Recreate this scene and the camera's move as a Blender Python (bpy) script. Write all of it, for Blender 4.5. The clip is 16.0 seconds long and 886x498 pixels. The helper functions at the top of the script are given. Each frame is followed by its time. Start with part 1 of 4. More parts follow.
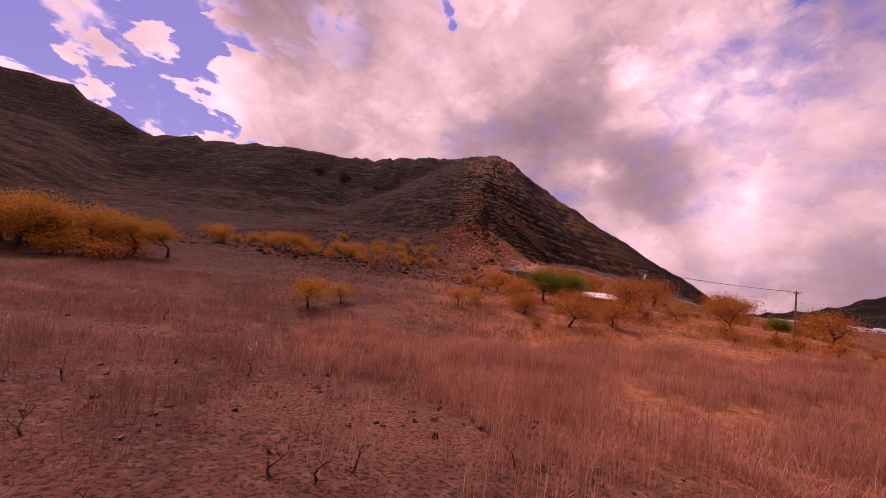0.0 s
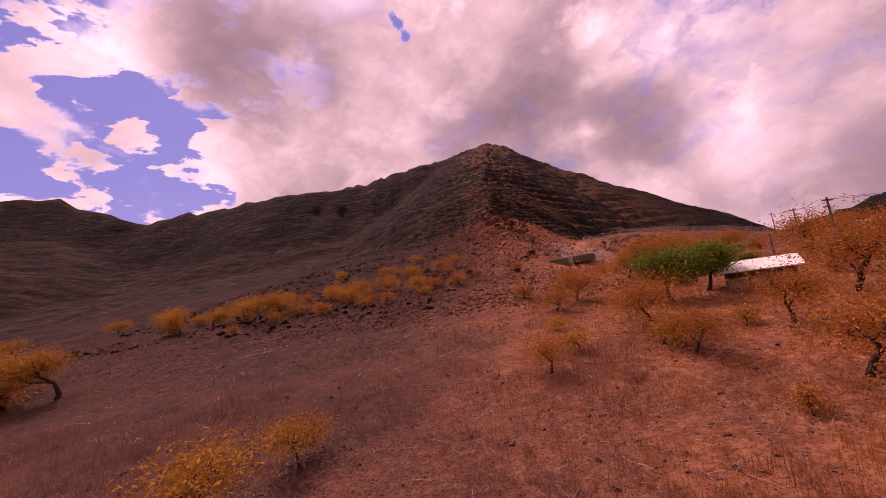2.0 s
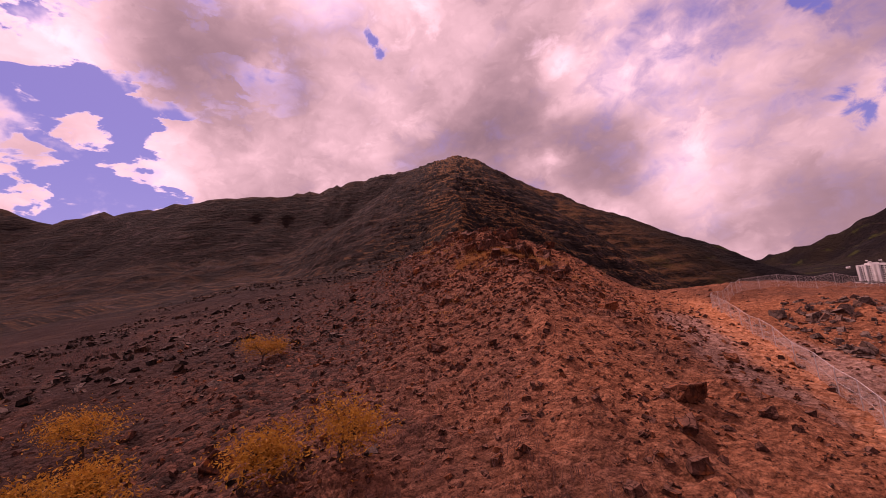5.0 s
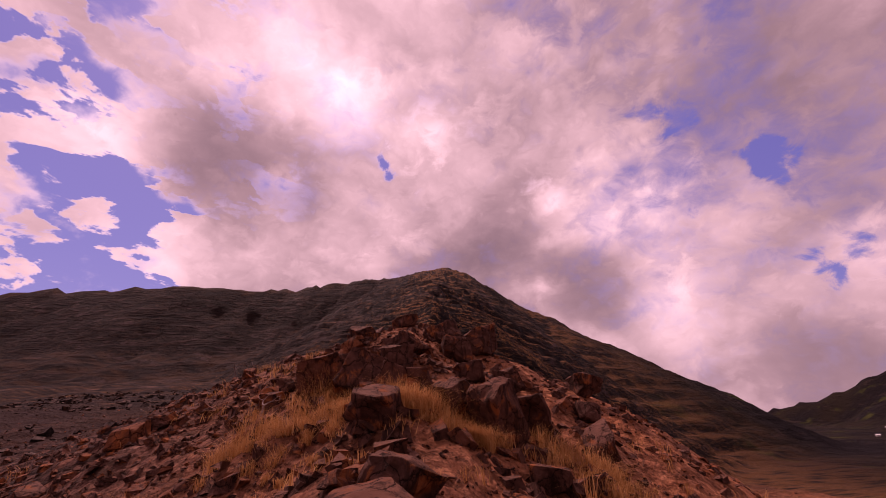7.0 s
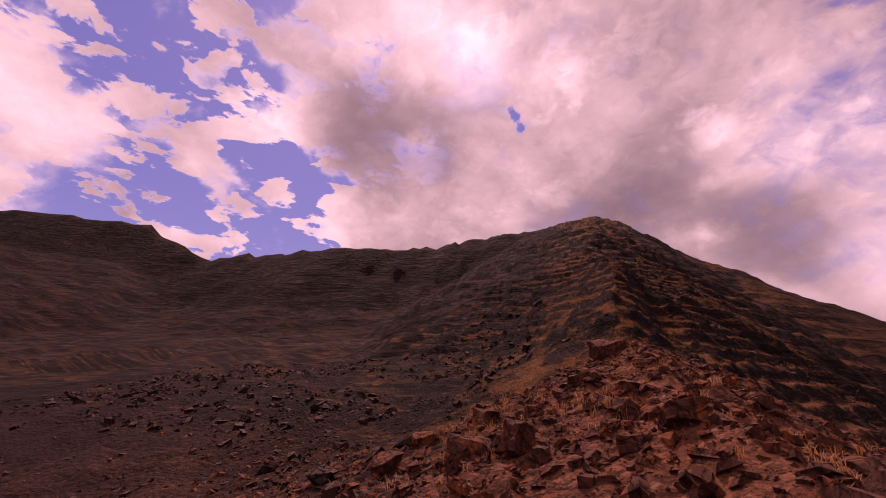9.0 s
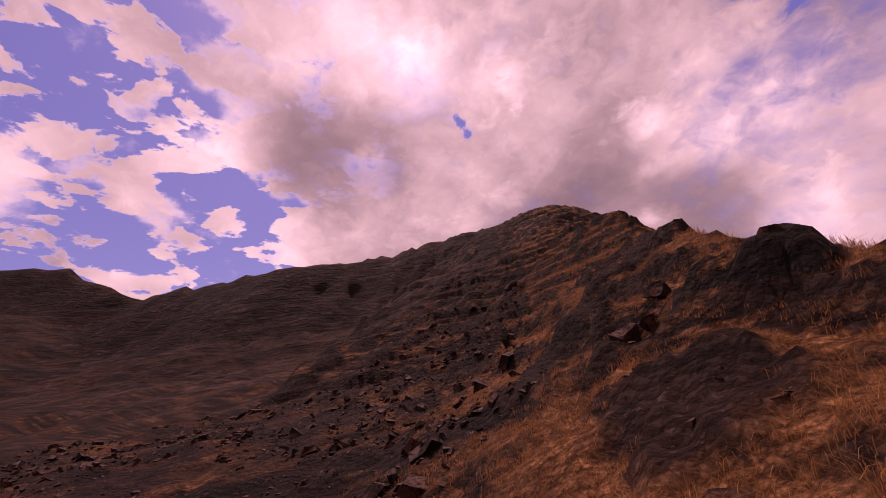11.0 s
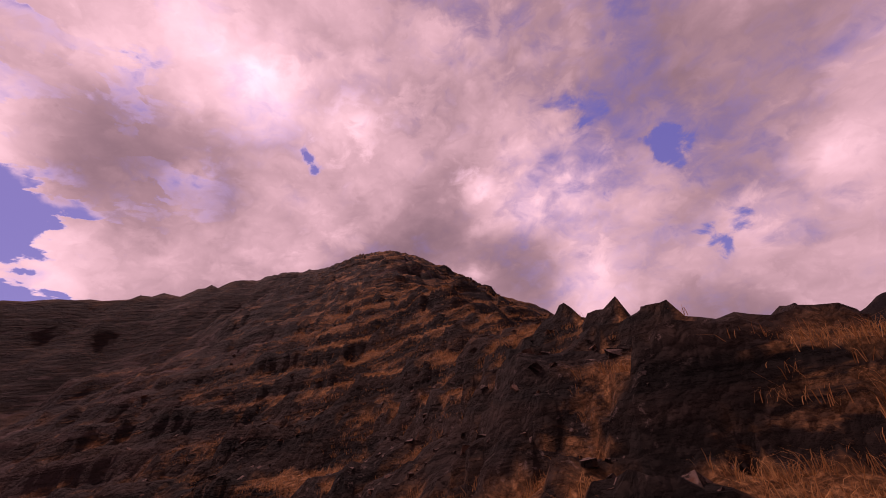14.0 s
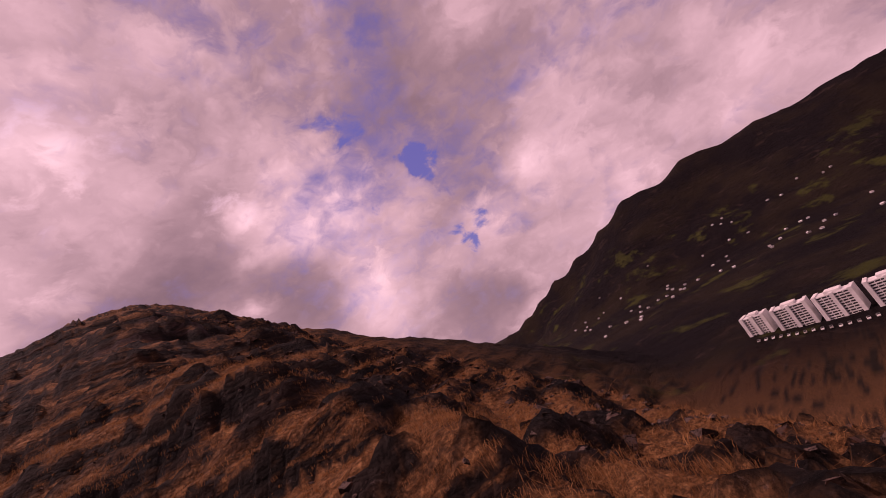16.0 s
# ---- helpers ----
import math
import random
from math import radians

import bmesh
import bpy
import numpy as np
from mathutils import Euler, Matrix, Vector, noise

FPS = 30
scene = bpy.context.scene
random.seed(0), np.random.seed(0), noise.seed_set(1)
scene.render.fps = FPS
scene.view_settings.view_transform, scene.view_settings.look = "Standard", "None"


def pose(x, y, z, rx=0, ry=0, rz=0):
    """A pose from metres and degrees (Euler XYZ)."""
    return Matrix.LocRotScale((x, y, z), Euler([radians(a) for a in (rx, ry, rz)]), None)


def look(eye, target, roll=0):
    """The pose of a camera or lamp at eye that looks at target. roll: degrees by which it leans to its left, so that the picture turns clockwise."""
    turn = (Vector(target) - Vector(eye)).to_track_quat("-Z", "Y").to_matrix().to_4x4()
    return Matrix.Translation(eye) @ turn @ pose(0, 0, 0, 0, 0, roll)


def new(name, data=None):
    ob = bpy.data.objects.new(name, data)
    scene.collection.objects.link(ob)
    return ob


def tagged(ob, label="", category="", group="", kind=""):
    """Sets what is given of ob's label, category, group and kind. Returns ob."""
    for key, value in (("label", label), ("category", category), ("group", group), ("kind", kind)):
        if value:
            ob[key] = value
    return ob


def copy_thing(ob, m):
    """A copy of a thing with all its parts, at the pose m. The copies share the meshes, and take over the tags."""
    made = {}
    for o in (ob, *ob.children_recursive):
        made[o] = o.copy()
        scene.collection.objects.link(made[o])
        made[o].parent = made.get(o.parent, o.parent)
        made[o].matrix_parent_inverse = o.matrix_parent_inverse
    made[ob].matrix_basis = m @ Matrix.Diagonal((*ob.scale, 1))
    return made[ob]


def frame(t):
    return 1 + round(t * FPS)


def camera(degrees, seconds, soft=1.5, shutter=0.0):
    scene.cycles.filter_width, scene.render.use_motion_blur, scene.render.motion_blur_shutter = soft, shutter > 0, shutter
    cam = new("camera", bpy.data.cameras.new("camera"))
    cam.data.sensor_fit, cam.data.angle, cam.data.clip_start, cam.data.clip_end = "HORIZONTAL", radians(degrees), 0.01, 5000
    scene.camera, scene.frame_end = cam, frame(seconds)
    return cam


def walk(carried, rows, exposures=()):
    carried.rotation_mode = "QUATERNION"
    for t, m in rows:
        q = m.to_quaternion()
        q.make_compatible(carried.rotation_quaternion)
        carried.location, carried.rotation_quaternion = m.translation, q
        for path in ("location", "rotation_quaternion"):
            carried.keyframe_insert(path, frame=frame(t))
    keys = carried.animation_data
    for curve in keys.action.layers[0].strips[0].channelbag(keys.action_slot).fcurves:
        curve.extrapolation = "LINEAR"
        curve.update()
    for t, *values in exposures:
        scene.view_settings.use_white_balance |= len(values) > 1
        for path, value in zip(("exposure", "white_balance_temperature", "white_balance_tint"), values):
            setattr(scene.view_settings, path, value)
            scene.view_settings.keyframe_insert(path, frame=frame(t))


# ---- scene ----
cam = camera(95.0, 16.0, soft=0.7, shutter=0.0)
PATH = [
    (0, (2.36, 2.83, 2.12), (1.892, 12.787, 2.950), 7.00),
    (0.5, (3.12, 7.72, 2.43), (0.610, 17.383, 2.930), 8.00),
    (1, (3.06, 13.06, 2.79), (0.639, 22.695, 3.920), 5.90),
    (1.5, (1.92, 19.66, 3.17), (-0.071, 29.297, 4.939), 1.20),
    (2, (-1.17, 34.17, 6.20), (-2.006, 44.086, 7.159), -9.20),
    (2.5, (-1.52, 51.83, 7.84), (-2.652, 61.679, 9.123), -3.40),
    (3, (-2.51, 71.25, 9.61), (-3.156, 81.112, 11.115), -7.10),
    (3.2, (-2.21, 78.96, 10.22), (-2.781, 88.830, 11.744), -6.10),
    (5.3, (-0.75, 125.56, 20.06), (-0.408, 135.480, 21.293), -8.50),
    (5.5, (0.10, 130.06, 20.26), (1.081, 139.907, 21.729), -13.40),
    (6, (5.60, 143.60, 22.01), (7.233, 153.042, 24.874), -11.10),
    (6.5, (7.57, 157.73, 22.78), (7.316, 167.488, 24.949), 7.20),
    (7, (8.90, 167.84, 25.20), (9.420, 177.000, 29.173), -2.00),
    (7.5, (9.60, 176.50, 28.00), (10.240, 186.244, 30.156), 0.80),
    (8, (6.20, 186.50, 30.60), (4.894, 196.247, 32.413), 7.78),
    (8.5, (3.60, 197.00, 34.00), (3.304, 206.661, 36.565), -3.46),
    (9, (0.20, 208.00, 37.00), (-2.607, 217.135, 39.945), 2.00),
    (9.2, (-0.80, 212.00, 38.20), (-3.00, 221.20, 42.00), -6.50),
    (11.3, (-4.12, 253.80, 41.96), (-5.792, 263.164, 45.049), -5.90),
    (11.5, (-3.44, 258.12, 43.77), (-3.566, 267.464, 47.335), -7.30),
    (12, (-0.74, 271.32, 49.65), (0.320, 280.718, 52.913), -5.90),
    (12.5, (2.09, 283.90, 53.92), (2.021, 293.607, 56.319), 1.90),
    (13, (2.98, 295.65, 58.07), (2.752, 305.206, 61.018), 2.20),
    (13.5, (2.44, 306.64, 63.24), (2.524, 316.321, 65.765), 3.20),
    (14, (2.85, 316.49, 67.39), (4.974, 325.562, 71.028), -9.10),
    (14.5, (5.36, 325.86, 71.58), (6.993, 335.113, 75.006), 3.30),
    (15, (7.38, 332.50, 72.96), (8.403, 341.839, 76.381), 1.70),
    (15.5, (7.08, 336.18, 74.96), (10.078, 345.131, 78.262), -11.10),
    (16, (6.71, 340.59, 77.20), (13.475, 347.561, 79.600), -28.50),
]
walk(cam, [(t, look(eye, target, roll)) for t, eye, target, roll in PATH],
     [(0.0, 0.45, 7850.0, 69.0), (3.2, 0.42, 7850.0, 71.0), (5.5, 0.36, 7950.0, 73.0), (7.5, 0.22, 7900.0, 73.0), (12.0, 0.20, 7900.0, 73.0), (16.0, 0.05, 7850.0, 72.0)])


# ---- light: cloudy sky and a high sun, ahead and to the left ----
SUN_AZ, SUN_EL = radians(-32), radians(52)


def heading(az, el):
    """A unit vector; az in degrees from +y towards +x, el above the horizon."""
    az, el = radians(az), radians(el)
    return Vector((math.sin(az) * math.cos(el), math.cos(az) * math.cos(el), math.sin(el)))


class Nodes:
    """A small helper to wire up node trees."""

    def __init__(self, tree):
        self.t = tree
        tree.nodes.clear()

    def add(self, node, **props):
        n = self.t.nodes.new(node)
        for key, value in props.items():
            if key == "op":
                n.operation = value
            elif key == "kind":
                n.data_type = value
            elif key == "blend":
                n.blend_type = value
            elif key == "interp":
                n.interpolation_type = value
        return n

    def plug(self, socket, value):
        if isinstance(value, bpy.types.NodeSocket):
            self.t.links.new(value, socket)
        elif value is not None:
            socket.default_value = value

    def math(self, op, a, b=0.0, clamp=False):
        n = self.add("ShaderNodeMath", op=op)
        n.use_clamp = clamp
        self.plug(n.inputs[0], a)
        self.plug(n.inputs[1], b)
        return n.outputs[0]

    def vec(self, op, a, b=None, scale=None):
        n = self.add("ShaderNodeVectorMath", op=op)
        self.plug(n.inputs[0], a)
        if b is not None:
            self.plug(n.inputs[1], b)
        if scale is not None:
            self.plug(n.inputs["Scale"], scale)
        return n.outputs["Value"] if op in ("DOT_PRODUCT", "LENGTH", "DISTANCE") else n.outputs["Vector"]

    def ramp(self, value, lo, hi, a=0.0, b=1.0):
        n = self.add("ShaderNodeMapRange", interp="SMOOTHSTEP")
        for k, v in enumerate((value, lo, hi, a, b)):
            self.plug(n.inputs[k], v)
        return n.outputs[0]

    def noise(self, vector, scale, detail=6.0, rough=0.55, distort=0.0):
        n = self.add("ShaderNodeTexNoise")
        self.plug(n.inputs["Vector"], vector)
        self.plug(n.inputs["Scale"], scale)
        self.plug(n.inputs["Detail"], detail)
        self.plug(n.inputs["Roughness"], rough)
        self.plug(n.inputs["Distortion"], distort)
        return n.outputs[0]

    def mix(self, factor, a, b, blend="MIX"):
        n = self.add("ShaderNodeMix", kind="RGBA", blend=blend)
        self.plug(n.inputs[0], factor)
        for socket, value in ((n.inputs[6], a), (n.inputs[7], b)):
            self.plug(socket, (*value, 1.0) if isinstance(value, tuple) and len(value) == 3 else value)
        return n.outputs[2]

    def separate(self, vector):
        n = self.add("ShaderNodeSeparateXYZ")
        self.plug(n.inputs[0], vector)
        return n.outputs

    def join(self, x, y, z):
        n = self.add("ShaderNodeCombineXYZ")
        for k, v in enumerate((x, y, z)):
            self.plug(n.inputs[k], v)
        return n.outputs[0]


def make_sky():
    world = bpy.data.worlds.new("sky")
    scene.world = world
    world.use_nodes = True
    n = Nodes(world.node_tree)
    way = n.vec("NORMALIZE", n.add("ShaderNodeTexCoord").outputs["Generated"])
    x, y, z = n.separate(way)
    sky = n.add("ShaderNodeTexSky")
    sky.sky_type, sky.sun_disc, sky.sun_elevation, sky.sun_rotation = "NISHITA", False, SUN_EL, SUN_AZ
    sky.air_density, sky.dust_density = 1.0, 0.4
    # the cloud layer
    flat = n.vec("MULTIPLY", way, (1.0, 1.0, 1.35))
    big = n.noise(flat, 2.5, 4.0, 0.45, 0.0)
    fine = n.noise(flat, 6.0, 6.0, 0.50, 0.0)
    tiny = n.noise(flat, 17.0, 8.0, 0.60, 0.4)
    puff = n.add("ShaderNodeTexVoronoi")
    puff.feature = "SMOOTH_F1"
    n.plug(puff.inputs["Vector"], n.vec("ADD", flat, n.vec("SCALE", n.join(fine, tiny, big), scale=0.20)))
    for key, value in (("Scale", 5.0), ("Detail", 3.0), ("Roughness", 0.5), ("Lacunarity", 2.2), ("Smoothness", 0.5)):
        n.plug(puff.inputs[key], value)
    heap = n.math("SUBTRACT", 0.45, puff.outputs["Distance"])
    wisp = n.math("SUBTRACT", n.math("ADD", n.math("MULTIPLY", big, 0.55), n.math("MULTIPLY", fine, 0.45)), 0.5)
    clot = n.noise(n.vec("MULTIPLY", way, (1.0, 1.0, 2.3)), 9.0, 9.0, 0.56, 0.3)

    def spot(az, el, inner, outer, ragged=0.5):
        """1 inside a round patch of sky, fading to 0, with an edge torn by the noise."""
        d = n.math("SUBTRACT", 1.0, n.vec("DOT_PRODUCT", way, heading(az, el)))
        ang = n.math("MULTIPLY", n.math("SQRT", n.math("MULTIPLY", n.math("MAXIMUM", d, 0.0), 2.0)), 57.3)
        torn = wisp if outer > 6 else n.math("MULTIPLY", n.math("SUBTRACT", n.math("ADD", n.math("MULTIPLY", fine, 0.5), n.math("MULTIPLY", tiny, 0.5)), 0.5), 1.5)
        ang = n.math("ADD", ang, n.math("MULTIPLY", torn, ragged * 4.0 * outer))
        return n.ramp(ang, inner, outer, 1.0, 0.0)

    def total(patches):
        out = 0.0
        for amount, *patch in patches:
            out = n.math("ADD", out, n.math("MULTIPLY", spot(*patch), amount))
        return out

    # how much cloud: a deck with a torn blue edge on one side and a few small holes
    gaps = total([(0.34, -60, 24, 7, 25, 1.1), (0.34, -45, 18, 3, 12, 1.5), (0.28, -33, 13, 2, 8, 0.9), (0.26, -76, 40, 8, 26, 0.6), (0.16, -29, 39.5, 0.5, 4.0, 1.0),
                  (0.70, -5.2, 33.6, 0.3, 1.4, 0.5), (0.60, -5.9, 34.9, 0.2, 1.0, 0.6), (0.30, -6.6, 36.0, 0.05, 0.6, 0.9), (0.15, 36, 35.3, 0.3, 2.4, 1.1), (0.15, 39.5, 34.8, 0.3, 2.2, 1.1),
                  (0.34, 46, 27.4, 0.3, 2.0, 1.0), (0.32, 47.6, 25.8, 0.3, 1.8, 1.0), (0.42, 48.2, 13.6, 0.3, 2.0, 1.0), (0.30, 50.5, 15.2, 0.3, 1.6, 1.0), (0.22, 38, 22.4, 0.2, 1.2, 1.1), (0.40, -95, 15, 8, 25, 0.6)])
    cover = n.math("SUBTRACT", n.math("ADD", 0.62, n.math("ADD", n.math("MULTIPLY", wisp, 1.6), n.math("MULTIPLY", n.math("SUBTRACT", tiny, 0.5), 0.6))), gaps)
    cover = n.math("ADD", cover, n.math("MULTIPLY", n.ramp(clot, 0.46, 0.58), n.ramp(x, -0.2, -0.5, 0.0, 0.90)))
    cover = n.ramp(cover, 0.10, 0.66)
    light = total([(0.20, -18, 50, 4, 24, 0.5), (0.30, 19.8, 28.5, 0.4, 3.4, 0.8), (0.20, 27, 27, 2, 12, 0.8), (0.26, 32.5, 10.5, 0.8, 6.5, 0.9), (0.28, 2, 38.5, 1, 6, 0.8), (0.22, -22, 42, 2, 10, 0.8),
                   (0.22, -13, 44, 1, 7, 0.8), (0.22, -45, 31, 2, 9, 0.7), (0.24, -38, 17, 2, 8, 0.7), (0.16, 36, 24, 3, 13, 0.7), (0.14, -27, 22, 3, 10, 0.7), (0.10, 62, 16, 4, 20, 0.6), (0.08, 8, 32, 2, 9, 0.7)])
    dark = total([(0.26, -25, 32, 3, 14, 0.4), (0.12, -33, 33, 2, 9, 0.5), (0.30, 12, 23, 2, 10, 0.5), (0.34, 22.5, 15.5, 2, 10, 0.5), (0.18, 4, 19, 2, 10, 0.5), (0.06, 48, 36, 4, 16, 0.5), (0.06, 60, 32, 6, 22, 0.5),
                  (0.12, 44, 21, 2, 9, 0.6), (0.10, 66, 46, 8, 36, 0.5), (0.28, 46, 3, 2, 10, 0.6)])
    tone = n.math("ADD", n.math("ADD", 0.46, n.math("ADD", n.math("MULTIPLY", wisp, 0.95), n.math("MULTIPLY", heap, 0.40))), n.math("SUBTRACT", light, dark))
    tone = n.math("ADD", tone, n.ramp(x, -0.35, -0.70, 0.0, 0.15))
    tone = n.math("ADD", tone, n.math("MULTIPLY", n.math("SUBTRACT", tiny, 0.5), 0.10))
    edge = n.ramp(cover, 0.35, 1.0, 0.30, 0.0)
    tone = n.math("ADD", tone, n.math("MULTIPLY", edge, n.ramp(x, 0.25, -0.2)))
    tone = n.ramp(tone, -0.50, 1.20)
    ramp = n.add("ShaderNodeValToRGB")
    n.plug(ramp.inputs[0], tone)
    e = ramp.color_ramp.elements
    e[0].position, e[0].color = 0.0, (0.165, 0.145, 0.165, 1)
    e[1].position, e[1].color = 1.0, (1.02, 1.02, 1.04, 1)
    for pos, col in ((0.3, (0.31, 0.272, 0.288)), (0.55, (0.53, 0.477, 0.492)), (0.8, (0.78, 0.73, 0.745))):
        e.new(pos).color = (*col, 1)
    blue = n.mix(0.5, n.vec("SCALE", sky.outputs[0], scale=0.06), (0.115, 0.155, 0.58))
    colour = n.mix(cover, blue, ramp.outputs[0])
    # below the horizon the light comes off the dry ground
    colour = n.mix(n.ramp(z, -0.12, -0.02), (0.10, 0.07, 0.055), colour)
    back = n.add("ShaderNodeBackground")
    n.plug(back.inputs["Color"], colour)
    n.plug(back.inputs["Strength"], 1.0)
    out = n.add("ShaderNodeOutputWorld")
    n.plug(out.inputs["Surface"], back.outputs[0])


make_sky()
sun = new("sun", bpy.data.lights.new("sun", "SUN"))
sun.data.energy, sun.data.angle, sun.data.color = 2.6, radians(1.5), (1.0, 0.92, 0.80)
sun.matrix_world = look(heading(math.degrees(SUN_AZ), math.degrees(SUN_EL)) * 300, (0, 0, 0))


# ---- the lie of the land ----
LATTICE = np.random.RandomState(5).rand(256, 256)


def vnoise(x, y):
    """Smooth random values from 0 to 1 on a grid of unit cells."""
    xi, yi = np.floor(x).astype(int), np.floor(y).astype(int)
    u, v = x - xi, y - yi
    u, v = u * u * u * (u * (6 * u - 15) + 10), v * v * v * (v * (6 * v - 15) + 10)
    g = lambda a, b: LATTICE[(xi + a) % 256, (yi + b) % 256]
    return (g(0, 0) * (1 - u) + g(1, 0) * u) * (1 - v) + (g(0, 1) * (1 - u) + g(1, 1) * u) * v


def fbm(x, y, size, octaves=4, gain=0.5):
    """Layered noise about 0, from -1 to 1, with features of the given size in metres."""
    out, amp, norm = 0.0, 1.0, 0.0
    for k in range(octaves):
        out = out + amp * (2 * vnoise(x / size + 17.3 * k, y / size + 31.7 * k) - 1)
        norm += amp
        amp, size = amp * gain, size / 2.03
    return out / norm


def along(t, knots):
    return np.interp(t, [k[0] for k in knots], [k[1] for k in knots])


def smooth(t, lo, hi):
    u = np.clip((t - lo) / (hi - lo), 0, 1)
    return u * u * (3 - 2 * u)


def smax(a, b, k):
    """The larger of two heights, rounded over k metres where they meet."""
    h = np.clip(0.5 + 0.5 * (a - b) / k, 0, 1)
    return b + (a - b) * h + k * h * (1 - h)


LEFT_FOOT = ((-400, -5), (0, -1.9), (45, -3.8), (90, 2), (130, 8), (170, 15), (290, 36), (600, 76), (900, 130), (2500, 220), (6000, 240))
RIGHT_FOOT = ((-400, -4), (0, -2.0), (45, -1.4), (70, 0.6), (110, 4.5), (150, 6.5), (174, 13), (195, 16), (240, 15), (300, 8), (400, -3), (900, -8), (6000, -20))
CREST_X = ((0, 0), (120, 2), (160, 8), (198, 8), (225, 5), (270, 6), (300, 10.5), (327, 13.5), (350, 15), (370, 15), (395, 12), (422, 11), (480, 18), (848, 48))
CREST_Z = ((0, -30), (90, -8), (120, 3), (140, 10.5), (160, 18.5), (185, 26.5), (196, 31.5), (203, 33), (208, 33), (222, 35.2), (236, 38), (250, 41), (258, 43),
           (270, 46.6), (281, 50.6), (300, 57), (327, 70.2), (338, 71.2), (350, 74), (370, 82.5), (395, 96), (422, 108.5), (500, 140), (848, 286), (900, 286), (1100, 200), (1500, 100))
LEFT_WALL = ((48, 848, 286), (-128, 850, 268), (-270, 800, 236), (-363, 780, 238), (-540, 830, 250), (-720, 860, 262), (-960, 900, 365), (-1250, 850, 410), (-2200, 700, 430))
RIGHT_SPUR = ((48, 848, 286), (98, 850, 252), (160, 800, 190), (245, 733, 96), (225, 520, 30), (255, 470, -4))
FAR_WALL = ((1028, 1460, 40), (1151, 1330, 90), (1278, 1180, 150), (1425, 926, 265), (1580, 450, 275), (1570, -105, 190), (1225, -830, 200))


def ridge(x, y, line, near, far, knee):
    """Height of a ridge whose crest runs along a line; near and far are the falls per metre up to and past the knee."""
    best = np.full(np.shape(x), -1e4)
    for (ax, ay, az), (bx, by, bz) in zip(line, line[1:]):
        dx, dy = bx - ax, by - ay
        t = np.clip(((x - ax) * dx + (y - ay) * dy) / (dx * dx + dy * dy), 0, 1)
        d = np.hypot(x - ax - t * dx, y - ay - t * dy)
        best = np.maximum(best, az + (bz - az) * t - near * np.minimum(d, knee) - far * np.maximum(d - knee, 0))
    return best


def terraces(h, x, y, step, amount):
    """Benches of layered rock: flat treads and steep risers, wandering with the noise."""
    q = h / step + 0.35 * fbm(x, y, 60, 3) + 0.18 * fbm(x, y, 9, 3)
    f = q - np.floor(q)
    return h + amount * step * (np.clip((f - 0.62) / 0.38, 0, 1) - f)


def outcrop(x, y):
    """1 where bare blocky rock breaks through, 0 where grass or rubble lies."""
    q = fbm(x * 0.6, y * 1.5, 3.6, 4) + 0.3 * fbm(x, y, 30, 2) + 0.25 * fbm(x, y, 1.3, 2)
    q = q + 0.30 * smooth(along(y, CREST_X) - x, 12, 30) - 0.20 + 0.22 * (1 - smooth(y, 268, 292))
    return smooth(q, -0.02, 0.10)


